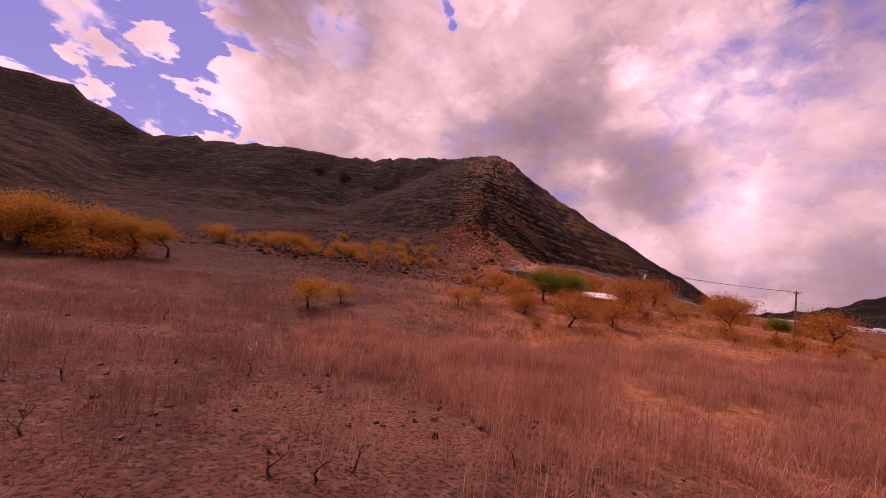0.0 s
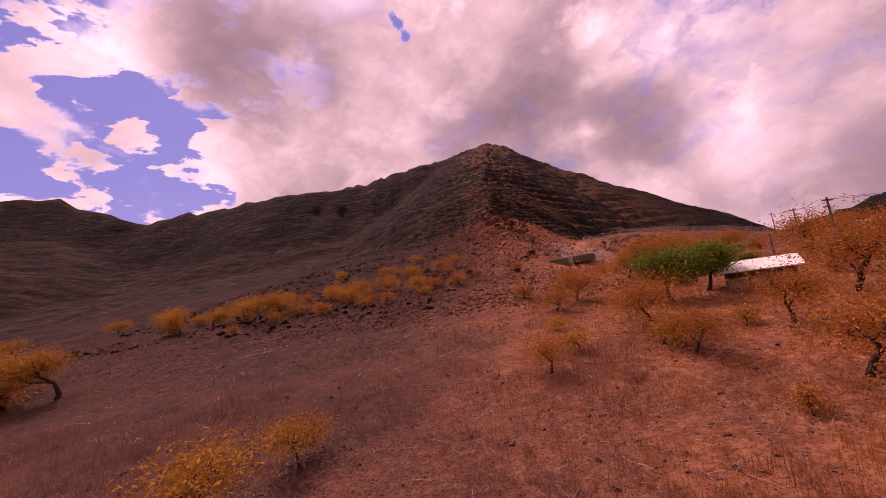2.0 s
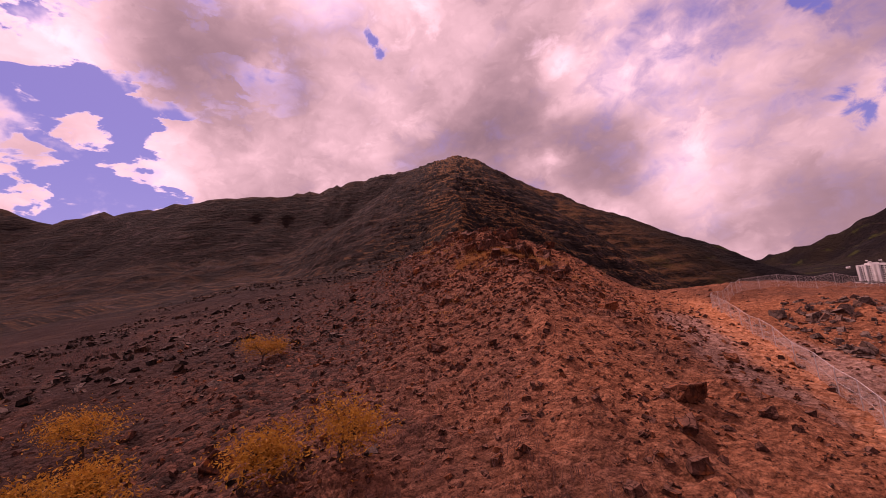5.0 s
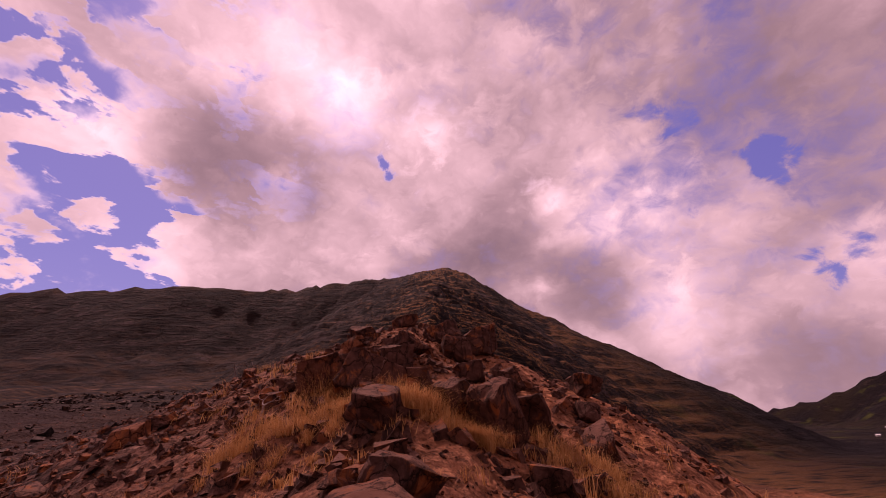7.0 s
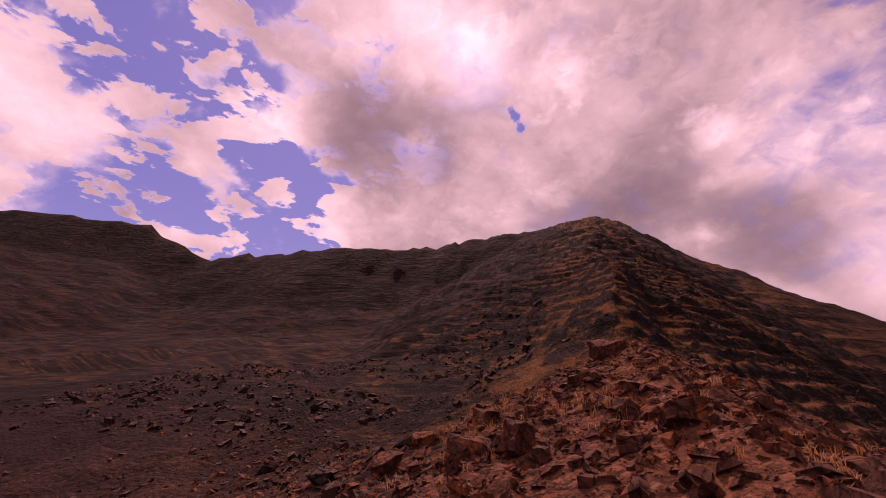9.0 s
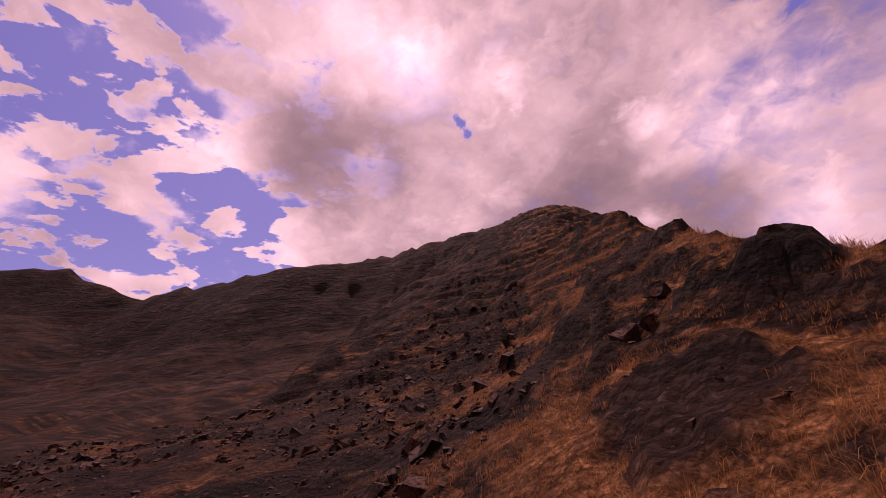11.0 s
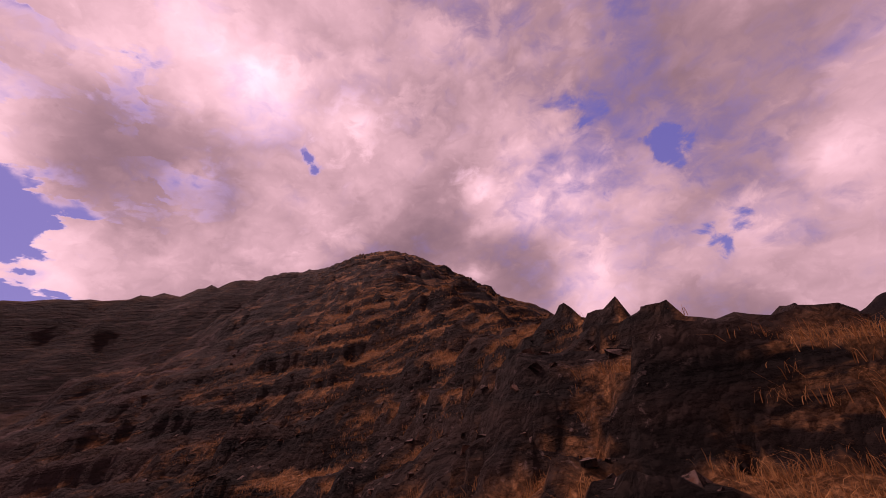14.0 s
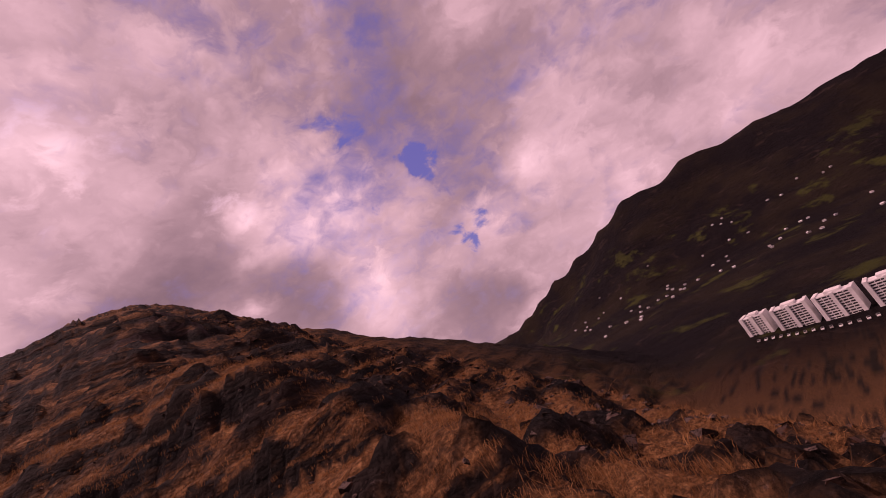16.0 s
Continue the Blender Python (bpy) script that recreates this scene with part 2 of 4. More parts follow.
def land(x, y):
    """Height of the ground."""
    x, y = np.asarray(x, float), np.asarray(y, float)
    side = smooth(x + 6 * fbm(x, y, 40, 2), 6, 42)
    base = along(y, LEFT_FOOT) * (1 - side) + along(y, RIGHT_FOOT) * side
    base = base - 13 * smooth(x, 45, 150) * (1 - smooth(y, 300, 500))
    base = base - 0.05 * np.maximum(-x - 60, 0) * smooth(y, 0, 200) * (1 - smooth(y, 300, 600))
    base = base + 2.2 * fbm(x, y, 55, 3) * smooth(np.abs(x) + np.abs(y - 40), 10, 120)
    base = base - 16 * np.abs(fbm(x, y * 0.4, 48, 4)) * smooth(y, 250, 380) * smooth(-x, 24, 70) * (1 - smooth(-x, 500, 900))
    cx, cz = along(y, CREST_X), along(y, CREST_Z)
    cx = cx + 12 * fbm(y * 0 + 3.0, y, 70, 3) * smooth(y, 430, 540) * (1 - smooth(y, 740, 840))
    cz = cz + 2.4 * fbm(x * 0.2, y, 26, 3) * smooth(y, 345, 420) + 1.0 * fbm(x, y, 14, 3) * smooth(y, 225, 300)
    gap = x - cx
    soft = 4 * smooth(y, 330, 420) + 14 * smooth(y, 430, 600)
    gap = np.sign(gap) * (np.sqrt(gap * gap + soft * soft) - soft)
    drop = np.maximum(-gap, 0)
    easy = np.minimum(drop, 60) * 0.32
    sheer = np.minimum(drop, 26) * 0.58 + np.clip(drop - 26, 0, 34) * 0.12
    up = smooth(y, 228, 256) * (1 - smooth(y, 345, 400))
    left = easy * (1 - up) + sheer * up + np.maximum(drop - 60, 0) * 0.62
    shelf = smooth(y, 332, 342)
    right = np.maximum(gap, 0) * (0.42 + 0.04 * shelf) + (6.0 - 4.5 * shelf) * smooth(gap, 2, 9 - 4 * shelf) * smooth(y, 240, 300) + 0.25 * np.maximum(gap - 14 - 16 * shelf, 0)
    spine = cz - left - right
    wall = ridge(x, y, LEFT_WALL, 1.0, 0.46, 120)
    wall = wall - 0.30 * np.maximum(x - 120, 0)
    spur = ridge(x, y, RIGHT_SPUR, 0.62, 0.62, 80)
    ribs = np.abs(fbm(x, y * 0.3, 55, 4))
    wall = wall + 9 * fbm(x, y, 70, 5, 0.6) - 15 * ribs + 1 - 4 * np.abs(fbm(x, y, 24, 3))
    spur = spur + 5 * fbm(x, y, 40, 4) - 6 * ribs
    # the crest's own knobs and notches, and gullies down its flanks
    far_up = smooth(y, 345, 430)
    spine = spine + far_up * (5 * fbm(x, y, 38, 4) - 7 * np.abs(fbm(x + 0.4 * y, y * 0.35, 34, 3)))
    high = smax(smax(spine, spur, 9), wall, 12)
    over = smooth(high - base, -2, 14)
    cliffs = terraces(terraces(high, x, y, 12.0, 0.7 - 0.4 * smooth(y, 430, 600)), x, y, 3.1, 0.72)
    rocky = over * smooth(y + 14 * fbm(x, y, 30, 2), 232, 268)
    fine = rocky * (1 - smooth(np.abs(x - cx), 40, 90)) * (1 - smooth(y, 385, 440))
    cliffs = cliffs * (1 - fine) + terraces(terraces(high, x, y, 3.4, 0.6), x * 1.7, y * 1.7, 1.25, 0.8) * fine
    high = high * (1 - rocky) + cliffs * rocky
    # outcrops of blocky rock among the grass and rubble
    crop = outcrop(x, y) * over * smooth(y, 200, 262)
    lump = np.floor(2.2 * (fbm(x, y, 3.4, 2) + 0.5 * fbm(x, y, 9, 2)) + 0.5) / 2.2
    high = high + crop * (0.6 + 0.5 * lump + 0.3 * fbm(x, y, 1.6, 3))
    # the crag that stands across the crest
    crag = np.exp(-((x - 2.0) / 7.5) ** 2 - ((y - 266) / 4.0) ** 2)
    high = high + crag * (0.8 + 1.6 * fbm(x, y, 3.2, 3))
    knob = np.exp(-((x - 13.5) / 3.4) ** 4 - ((y - 371) / 4.0) ** 4)
    high = high + knob * (1.8 + 1.5 * fbm(x, y, 2.4, 3))
    h = smax(base, high, 3)
    back = ridge(x, y, FAR_WALL, 0.62, 0.4, 300) + 30 * fbm(x, y, 220, 5)
    h = smax(h, back, 20)
    d = np.hypot(x - cx, 0)
    rough = (0.42 * fbm(x, y, 5.0, 4) + 0.45 * fbm(x, y, 1.7, 3)) * smooth(y, 35, 130) + 0.10 * fbm(x, y, 1.1, 3)
    return h + rough * (1 - smooth(d, 150, 500))


def spread(a, b, fine, lo, hi, grow):
    """Grid lines: evenly spaced from a to b, then ever wider out to lo and hi."""
    mid = list(np.arange(a, b + fine / 2, fine))
    up, down, step = [mid[-1]], [mid[0]], fine
    while up[-1] < hi:
        step *= grow
        up.append(up[-1] + step)
    step = fine
    while down[-1] > lo:
        step *= grow
        down.append(down[-1] - step)
    return np.array(down[:0:-1] + mid + up[1:])


def make_ground(material):
    xs = spread(-26, 34, 0.5, -4200, 4200, 1.045)
    ys = spread(-4, 370, 0.58, -2500, 4600, 1.022)
    gx, gy = np.meshgrid(xs, ys)
    gz = land(gx, gy)
    mesh = bpy.data.meshes.new("ground")
    nx, ny = len(xs), len(ys)
    k = np.arange(nx * ny).reshape(ny, nx)
    faces = np.stack([k[:-1, :-1], k[:-1, 1:], k[1:, 1:], k[1:, :-1]], -1).reshape(-1, 4)
    mesh.from_pydata(np.stack([gx, gy, gz], -1).reshape(-1, 3).tolist(), [], faces.tolist())
    bare = mesh.attributes.new("bare_rock", "FLOAT", "POINT")
    bare.data.foreach_set("value", (outcrop(gx, gy) * smooth(gy, 205, 265)).ravel().astype(np.float32))
    mesh.materials.append(material)
    mesh.polygons.foreach_set("use_smooth", np.ones(len(mesh.polygons), bool))
    ob = new("ground", mesh)
    tagged(ob, "dry red-brown rocky hillside rising to a layered basalt ridge", "ground", kind="structure")
    return ob


# ---- materials ----
def material(name):
    m = bpy.data.materials.new(name)
    m.use_nodes = True
    return m, Nodes(m.node_tree)


def finish(n, colour, rough=0.9, bump=None, strength=0.6, distance=0.2, extra=None, gloss=0.06):
    b = n.add("ShaderNodeBsdfPrincipled")
    n.plug(b.inputs["Base Color"], (*colour, 1.0) if isinstance(colour, tuple) and len(colour) == 3 else colour)
    n.plug(b.inputs["Roughness"], rough)
    n.plug(b.inputs["Specular IOR Level"], gloss)
    for key, value in (extra or {}).items():
        n.plug(b.inputs[key], value)
    if bump is not None:
        k = n.add("ShaderNodeBump")
        n.plug(k.inputs["Strength"], strength)
        n.plug(k.inputs["Distance"], distance)
        n.plug(k.inputs["Height"], bump)
        n.plug(b.inputs["Normal"], k.outputs[0])
    o = n.add("ShaderNodeOutputMaterial")
    n.plug(o.inputs["Surface"], b.outputs[0])


def ground_material():
    m, n = material("hillside")
    geo = n.add("ShaderNodeNewGeometry")
    pos, nor = geo.outputs["Position"], geo.outputs["Normal"]
    x, y, z = n.separate(pos)
    steep = n.separate(nor)[2]
    broad = n.noise(pos, 0.018, 6, 0.6)
    patch = n.noise(pos, 0.11, 7, 0.62, 0.4)
    grain = n.noise(pos, 1.7, 9, 0.68)
    grit = n.noise(pos, 7.0, 5, 0.7)
    # red earth with rubble
    soil = n.mix(n.ramp(patch, 0.34, 0.66), (0.098, 0.044, 0.033), (0.190, 0.077, 0.050))
    soil = n.mix(n.ramp(grain, 0.45, 0.75), soil, (0.20, 0.115, 0.086))
    soil = n.mix(n.ramp(grit, 0.52, 0.40, 0.0, 0.75), soil, (0.016, 0.010, 0.008))
    # broken stones, each with a tone of its own
    stones = n.add("ShaderNodeTexVoronoi")
    n.plug(stones.inputs["Vector"], n.vec("ADD", pos, n.vec("SCALE", n.join(grain, grit, grain), scale=0.35)))
    n.plug(stones.inputs["Scale"], 1.9)
    small = n.add("ShaderNodeTexVoronoi")
    n.plug(small.inputs["Vector"], pos)
    n.plug(small.inputs["Scale"], 5.5)
    stony = n.ramp(n.math("ADD", y, n.math("MULTIPLY", patch, 60.0)), 80.0, 150.0)
    cell = n.separate(stones.outputs["Color"])[0]
    soil = n.mix(n.math("MULTIPLY", n.ramp(cell, 0.42, 0.10), stony), soil, (0.022, 0.012, 0.009))
    soil = n.mix(n.math("MULTIPLY", n.ramp(cell, 0.72, 1.0, 0.0, 0.7), stony), soil, (0.24, 0.095, 0.056))
    # shade of the left-hand slope, put into the soil colour
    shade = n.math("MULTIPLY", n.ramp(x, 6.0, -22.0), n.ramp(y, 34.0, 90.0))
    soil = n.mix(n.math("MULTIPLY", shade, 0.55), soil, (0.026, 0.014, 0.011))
    # sunny side: bare orange earth and dry orange grass, sunlight added in the colour
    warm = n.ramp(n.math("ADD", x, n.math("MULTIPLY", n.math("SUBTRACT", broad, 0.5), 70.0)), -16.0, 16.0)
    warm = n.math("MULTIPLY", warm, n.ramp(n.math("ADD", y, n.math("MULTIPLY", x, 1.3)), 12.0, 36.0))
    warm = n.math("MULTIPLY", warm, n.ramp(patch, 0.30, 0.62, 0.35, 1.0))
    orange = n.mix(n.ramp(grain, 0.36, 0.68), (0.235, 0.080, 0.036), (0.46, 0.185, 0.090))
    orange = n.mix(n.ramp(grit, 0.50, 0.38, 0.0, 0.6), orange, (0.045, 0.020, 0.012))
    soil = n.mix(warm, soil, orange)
    # the pale cut bank beside the water tank
    bank = n.math("ADD", n.math("POWER", n.math("DIVIDE", n.math("SUBTRACT", x, 28.0), 9.0), 2.0), n.math("POWER", n.math("DIVIDE", n.math("SUBTRACT", y, 153.0), 20.0), 2.0))
    bank = n.ramp(n.math("ADD", bank, n.math("MULTIPLY", n.math("SUBTRACT", patch, 0.5), 1.6)), 1.15, 0.75)
    soil = n.mix(n.math("MULTIPLY", bank, 0.85), soil, n.mix(n.ramp(grain, 0.38, 0.62), (0.22, 0.115, 0.082), (0.40, 0.25, 0.20)))
    # bare orange earth trodden along the fence
    trail = n.math("SUBTRACT", x, n.math("ADD", 18.4, n.math("MULTIPLY", n.math("SUBTRACT", y, 128.0), 0.33)))
    trail = n.math("ABSOLUTE", n.math("ADD", trail, n.math("MULTIPLY", n.math("SUBTRACT", patch, 0.5), 7.0)))
    trail = n.math("MULTIPLY", n.ramp(trail, 3.4, 1.2, 0.0, 0.85), n.math("MULTIPLY", n.ramp(y, 122.0, 132.0), n.ramp(y, 196.0, 180.0)))
    soil = n.mix(trail, soil, n.mix(n.ramp(grain, 0.38, 0.62), (0.36, 0.120, 0.046), (0.58, 0.25, 0.125)))
    # dry grass in sheets on the benches
    straw = n.mix(n.ramp(grain, 0.35, 0.7), (0.110, 0.047, 0.019), (0.33, 0.155, 0.064))
    straw = n.mix(n.ramp(grit, 0.6, 0.42, 0.0, 0.6), straw, (0.025, 0.014, 0.007))
    # dark basalt with streaks of rust and lichen
    strata = n.noise(n.vec("MULTIPLY", pos, (0.09, 0.09, 0.75)), 1.0, 8, 0.62, 0.5)
    rock = n.mix(n.ramp(strata, 0.36, 0.66), (0.006, 0.005, 0.0045), (0.022, 0.0135, 0.0105))
    rock = n.mix(n.ramp(grain, 0.58, 0.78, 0.0, 0.5), rock, (0.050, 0.032, 0.026))
    rock = n.mix(n.ramp(patch, 0.58, 0.74, 0.0, 0.45), rock, (0.075, 0.028, 0.014))
    # pale lichen in flecks, and bands of dry grass along the far ledges
    fleck = n.noise(pos, 2.6, 6, 0.75)
    rock = n.mix(n.math("MULTIPLY", n.ramp(fleck, 0.57, 0.64, 0.0, 0.55), n.math("MULTIPLY", n.ramp(patch, 0.40, 0.60), n.ramp(y, 420.0, 330.0))), rock, (0.150, 0.108, 0.094))
    bands = n.noise(n.vec("MULTIPLY", pos, (0.022, 0.022, 0.13)), 1.0, 9, 0.66, 1.2)
    away = n.ramp(y, 330.0, 430.0)
    rock = n.mix(n.math("MULTIPLY", n.math("MULTIPLY", n.ramp(bands, 0.53, 0.61, 0.0, 0.7), n.ramp(n.noise(pos, 0.07, 5, 0.7), 0.40, 0.58)), away), rock, (0.078, 0.050, 0.046))
    rock = n.mix(n.math("MULTIPLY", n.ramp(bands, 0.47, 0.38, 0.0, 0.9), away), rock, (0.006, 0.005, 0.006))
    # how far up the ridge each of them takes over
    high = n.ramp(n.math("ADD", y, n.math("MULTIPLY", n.math("SUBTRACT", broad, 0.5), 100.0)), 214.0, 266.0)
    flatness = n.math("ADD", steep, n.math("MULTIPLY", n.math("SUBTRACT", patch, 0.5), 0.55))
    bare = n.add("ShaderNodeAttribute")
    bare.attribute_name = "bare_rock"
    near = n.ramp(n.math("ADD", x, n.math("MULTIPLY", patch, 30.0)), 0.0, 15.0)
    grass = n.math("MULTIPLY", n.math("MULTIPLY", n.ramp(flatness, 0.74, 0.90), high), n.math("ADD", n.math("MULTIPLY", near, 0.75), 0.25))
    grass = n.math("MULTIPLY", grass, n.math("SUBTRACT", 1.0, bare.outputs["Fac"], clamp=True))
    tufts = n.noise(n.vec("MULTIPLY", pos, (0.22, 0.22, 0.8)), 1.0, 9, 0.68, 0.5)
    tufts = n.math("MULTIPLY", n.math("MULTIPLY", n.ramp(tufts, 0.50, 0.58), n.ramp(steep, 0.5, 0.8)), n.ramp(y, 640.0, 420.0, 0.25, 0.75))
    grass = n.math("MAXIMUM", grass, n.math("MULTIPLY", tufts, n.math("MULTIPLY", high, n.math("SUBTRACT", 1.0, bare.outputs["Fac"], clamp=True))))
    cliff = n.math("MAXIMUM", n.ramp(steep, 0.80, 0.58), n.math("MAXIMUM", high, n.math("MULTIPLY", bare.outputs["Fac"], 0.95)))
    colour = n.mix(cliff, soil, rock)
    colour = n.mix(grass, colour, straw)
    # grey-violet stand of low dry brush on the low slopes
    brush = n.math("MULTIPLY", n.ramp(broad, 0.42, 0.62), n.ramp(y, 60.0, 110.0))
    brush = n.math("MULTIPLY", brush, n.math("SUBTRACT", 1.0, high))
    colour = n.mix(n.math("MULTIPLY", brush, 0.5), colour, n.mix(n.ramp(grain, 0.4, 0.65), (0.038, 0.018, 0.014), (0.100, 0.046, 0.035)))
    # dark stands of scrub, metres across, on the left-hand slopes
    scrub = n.math("MULTIPLY", n.ramp(n.noise(pos, 0.05, 8, 0.7, 0.6), 0.42, 0.53, 0.2, 1.0), n.math("MULTIPLY", n.ramp(x, -12.0, -42.0), n.math("MULTIPLY", n.ramp(y, 95.0, 150.0), n.ramp(y, 300.0, 240.0, 0.3, 1.0))))
    colour = n.mix(n.math("MULTIPLY", scrub, 0.8), colour, (0.025, 0.012, 0.010))
    # the far side of the valley is green, with cloud shadow darkened into its colours
    far = n.ramp(x, 110.0, 330.0)
    green = n.mix(n.ramp(n.noise(pos, 0.006, 7, 0.6), 0.42, 0.62), (0.0075, 0.0055, 0.006), (0.017, 0.012, 0.008))
    green = n.mix(n.math("MULTIPLY", n.ramp(n.noise(pos, 0.013, 7, 0.65), 0.56, 0.66), n.ramp(z, 150.0, 80.0)), green, (0.040, 0.043, 0.012))
    green = n.mix(n.ramp(n.noise(n.vec("MULTIPLY", pos, (0.02, 0.02, 0.06)), 1.0, 8, 0.7, 0.8), 0.56, 0.66, 0.0, 0.7), green, (0.035, 0.023, 0.019))
    colour = n.mix(far, colour, green)
    height = n.math("ADD", n.math("MULTIPLY", grain, 0.7), n.math("MULTIPLY", grit, 0.35))
    cobble = n.math("ADD", n.math("MULTIPLY", stones.outputs["Distance"], -0.9), n.math("MULTIPLY", small.outputs["Distance"], -0.35))
    height = n.math("ADD", height, n.math("MULTIPLY", cobble, stony))
    layer = n.math("MULTIPLY", n.math("MULTIPLY", strata, 5.0), n.ramp(steep, 0.92, 0.7))
    height = n.math("ADD", height, n.math("MULTIPLY", layer, n.ramp(y, 230.0, 420.0)))
    distant = n.math("ADD", n.math("MULTIPLY", bands, 26.0), n.math("MULTIPLY", n.noise(pos, 0.05, 7, 0.65), 22.0))
    height = n.math("ADD", height, n.math("MULTIPLY", distant, n.math("MAXIMUM", n.ramp(y, 380.0, 560.0), far)))
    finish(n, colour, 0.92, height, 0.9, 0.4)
    return m


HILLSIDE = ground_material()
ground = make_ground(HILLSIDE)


def rock_material(name, dark, pale, rust):
    """Weathered basalt: dark faces, paler towards the top, rusty stains."""
    m, n = material(name)
    geo = n.add("ShaderNodeNewGeometry")
    pos = geo.outputs["Position"]
    lone = n.add("ShaderNodeObjectInfo").outputs["Random"]
    rand = n.math("FRACT", n.math("ADD", geo.outputs["Random Per Island"], lone))
    grain = n.noise(pos, 3.2, 9, 0.68, 0.3)
    grit = n.noise(pos, 16.0, 5, 0.7)
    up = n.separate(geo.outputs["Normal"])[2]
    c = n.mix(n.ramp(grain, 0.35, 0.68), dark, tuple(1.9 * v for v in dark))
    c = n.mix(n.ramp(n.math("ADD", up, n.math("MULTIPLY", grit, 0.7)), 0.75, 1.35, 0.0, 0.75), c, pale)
    c = n.mix(n.ramp(rand, 0.62, 0.98, 0.0, 0.45), c, rust)
    c = n.mix(n.ramp(n.noise(pos, 1.3, 7, 0.65, 0.5), 0.52, 0.66, 0.0, 0.8), c, rust)
    # cavity shade painted as dark vertical streaks, and darkened cracks
    streak = n.noise(n.vec("MULTIPLY", pos, (2.6, 2.6, 0.5)), 1.0, 6, 0.6, 0.4)
    c = n.mix(n.ramp(streak, 0.52, 0.62, 0.0, 0.75), c, tuple(0.5 * v for v in dark))
    crack = n.add("ShaderNodeTexVoronoi")
    crack.feature = "DISTANCE_TO_EDGE"
    n.plug(crack.inputs["Vector"], n.vec("ADD", pos, n.vec("SCALE", n.join(grain, grit, streak), scale=0.5)))
    n.plug(crack.inputs["Scale"], 1.3)
    split = n.ramp(crack.outputs["Distance"], 0.0, 0.035)
    c = n.mix(split, tuple(0.35 * v for v in dark), c)
    relief = n.math("ADD", n.math("ADD", grain, n.math("MULTIPLY", grit, 0.4)), n.math("MULTIPLY", split, 0.5))
    finish(n, c, 0.85, relief, 0.9, 0.18)
    return m


def plain(name, a, b, scale=4.0, rough=0.8, metal=0.0, spots=0.0):
    """A surface with two tones of wear."""
    m, n = material(name)
    geo = n.add("ShaderNodeNewGeometry")
    pos = geo.outputs["Position"]
    w = n.noise(pos, scale, 8, 0.65)
    c = n.mix(n.ramp(w, 0.35, 0.68), a, b)
    if spots:
        c = n.mix(n.ramp(n.noise(pos, scale * 5, 4, 0.6), 0.55, 0.7, 0.0, spots), c, tuple(0.35 * v for v in a))
    finish(n, c, rough, w, 0.25, 0.02, {"Metallic": metal})
    return m


def blade_material(name, tones, rough=0.75, through_light=0.35):
    """Leaves or stalks, each with a tone of its own."""
    m, n = material(name)
    geo = n.add("ShaderNodeNewGeometry")
    rand = geo.outputs["Random Per Island"]
    ramp = n.add("ShaderNodeValToRGB")
    n.plug(ramp.inputs[0], rand)
    e = ramp.color_ramp.elements
    e[0].color, e[1].color = (*tones[0], 1), (*tones[-1], 1)
    for k, tone in enumerate(tones[1:-1]):
        e.new((k + 1) / (len(tones) - 1)).color = (*tone, 1)
    c = n.mix(n.ramp(n.noise(geo.outputs["Position"], 0.25, 5, 0.6), 0.35, 0.65, 0.55, 0.0), ramp.outputs[0], tones[0])
    finish(n, c, rough)
    leaf = next(k for k in n.t.nodes if k.bl_idname == "ShaderNodeBsdfPrincipled")
    glow = n.add("ShaderNodeBsdfTranslucent")
    n.plug(glow.inputs["Color"], c)
    mix = n.add("ShaderNodeMixShader")
    n.plug(mix.inputs[0], through_light)
    n.plug(mix.inputs[1], leaf.outputs[0])
    n.plug(mix.inputs[2], glow.outputs[0])
    out = next(k for k in n.t.nodes if k.bl_idname == "ShaderNodeOutputMaterial")
    n.plug(out.inputs["Surface"], mix.outputs[0])
    return m


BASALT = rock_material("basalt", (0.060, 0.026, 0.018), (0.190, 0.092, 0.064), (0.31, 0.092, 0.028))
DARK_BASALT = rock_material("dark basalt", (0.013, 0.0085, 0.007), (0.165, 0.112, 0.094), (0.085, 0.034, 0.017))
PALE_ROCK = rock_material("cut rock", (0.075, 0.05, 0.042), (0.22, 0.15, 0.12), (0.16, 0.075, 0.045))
BARK = plain("bark", (0.030, 0.019, 0.015), (0.075, 0.048, 0.038), 9.0, 0.9)
BLEACHED = plain("bleached wood", (0.16, 0.11, 0.095), (0.34, 0.25, 0.22), 9.0, 0.8)
YELLOW_LEAF = blade_material("yellowed leaves", [(0.25, 0.105, 0.016), (0.42, 0.19, 0.030), (0.52, 0.27, 0.045), (0.36, 0.135, 0.022)])
RUSTY_LEAF = blade_material("rusty leaves", [(0.24, 0.080, 0.018), (0.40, 0.145, 0.032), (0.50, 0.21, 0.045), (0.32, 0.11, 0.028)])
GREEN_LEAF = blade_material("green leaves", [(0.060, 0.085, 0.010), (0.120, 0.170, 0.018), (0.190, 0.225, 0.028), (0.25, 0.21, 0.035)])
RED_GRASS = blade_material("red grass", [(0.26, 0.095, 0.058), (0.44, 0.190, 0.125), (0.60, 0.34, 0.25), (0.42, 0.14, 0.07)])
STRAW = blade_material("straw", [(0.15, 0.062, 0.022), (0.29, 0.130, 0.048), (0.42, 0.215, 0.085), (0.21, 0.086, 0.028)])
GOLD_STRAW = blade_material("golden straw", [(0.30, 0.13, 0.040), (0.48, 0.23, 0.085), (0.62, 0.35, 0.15), (0.40, 0.16, 0.05)])
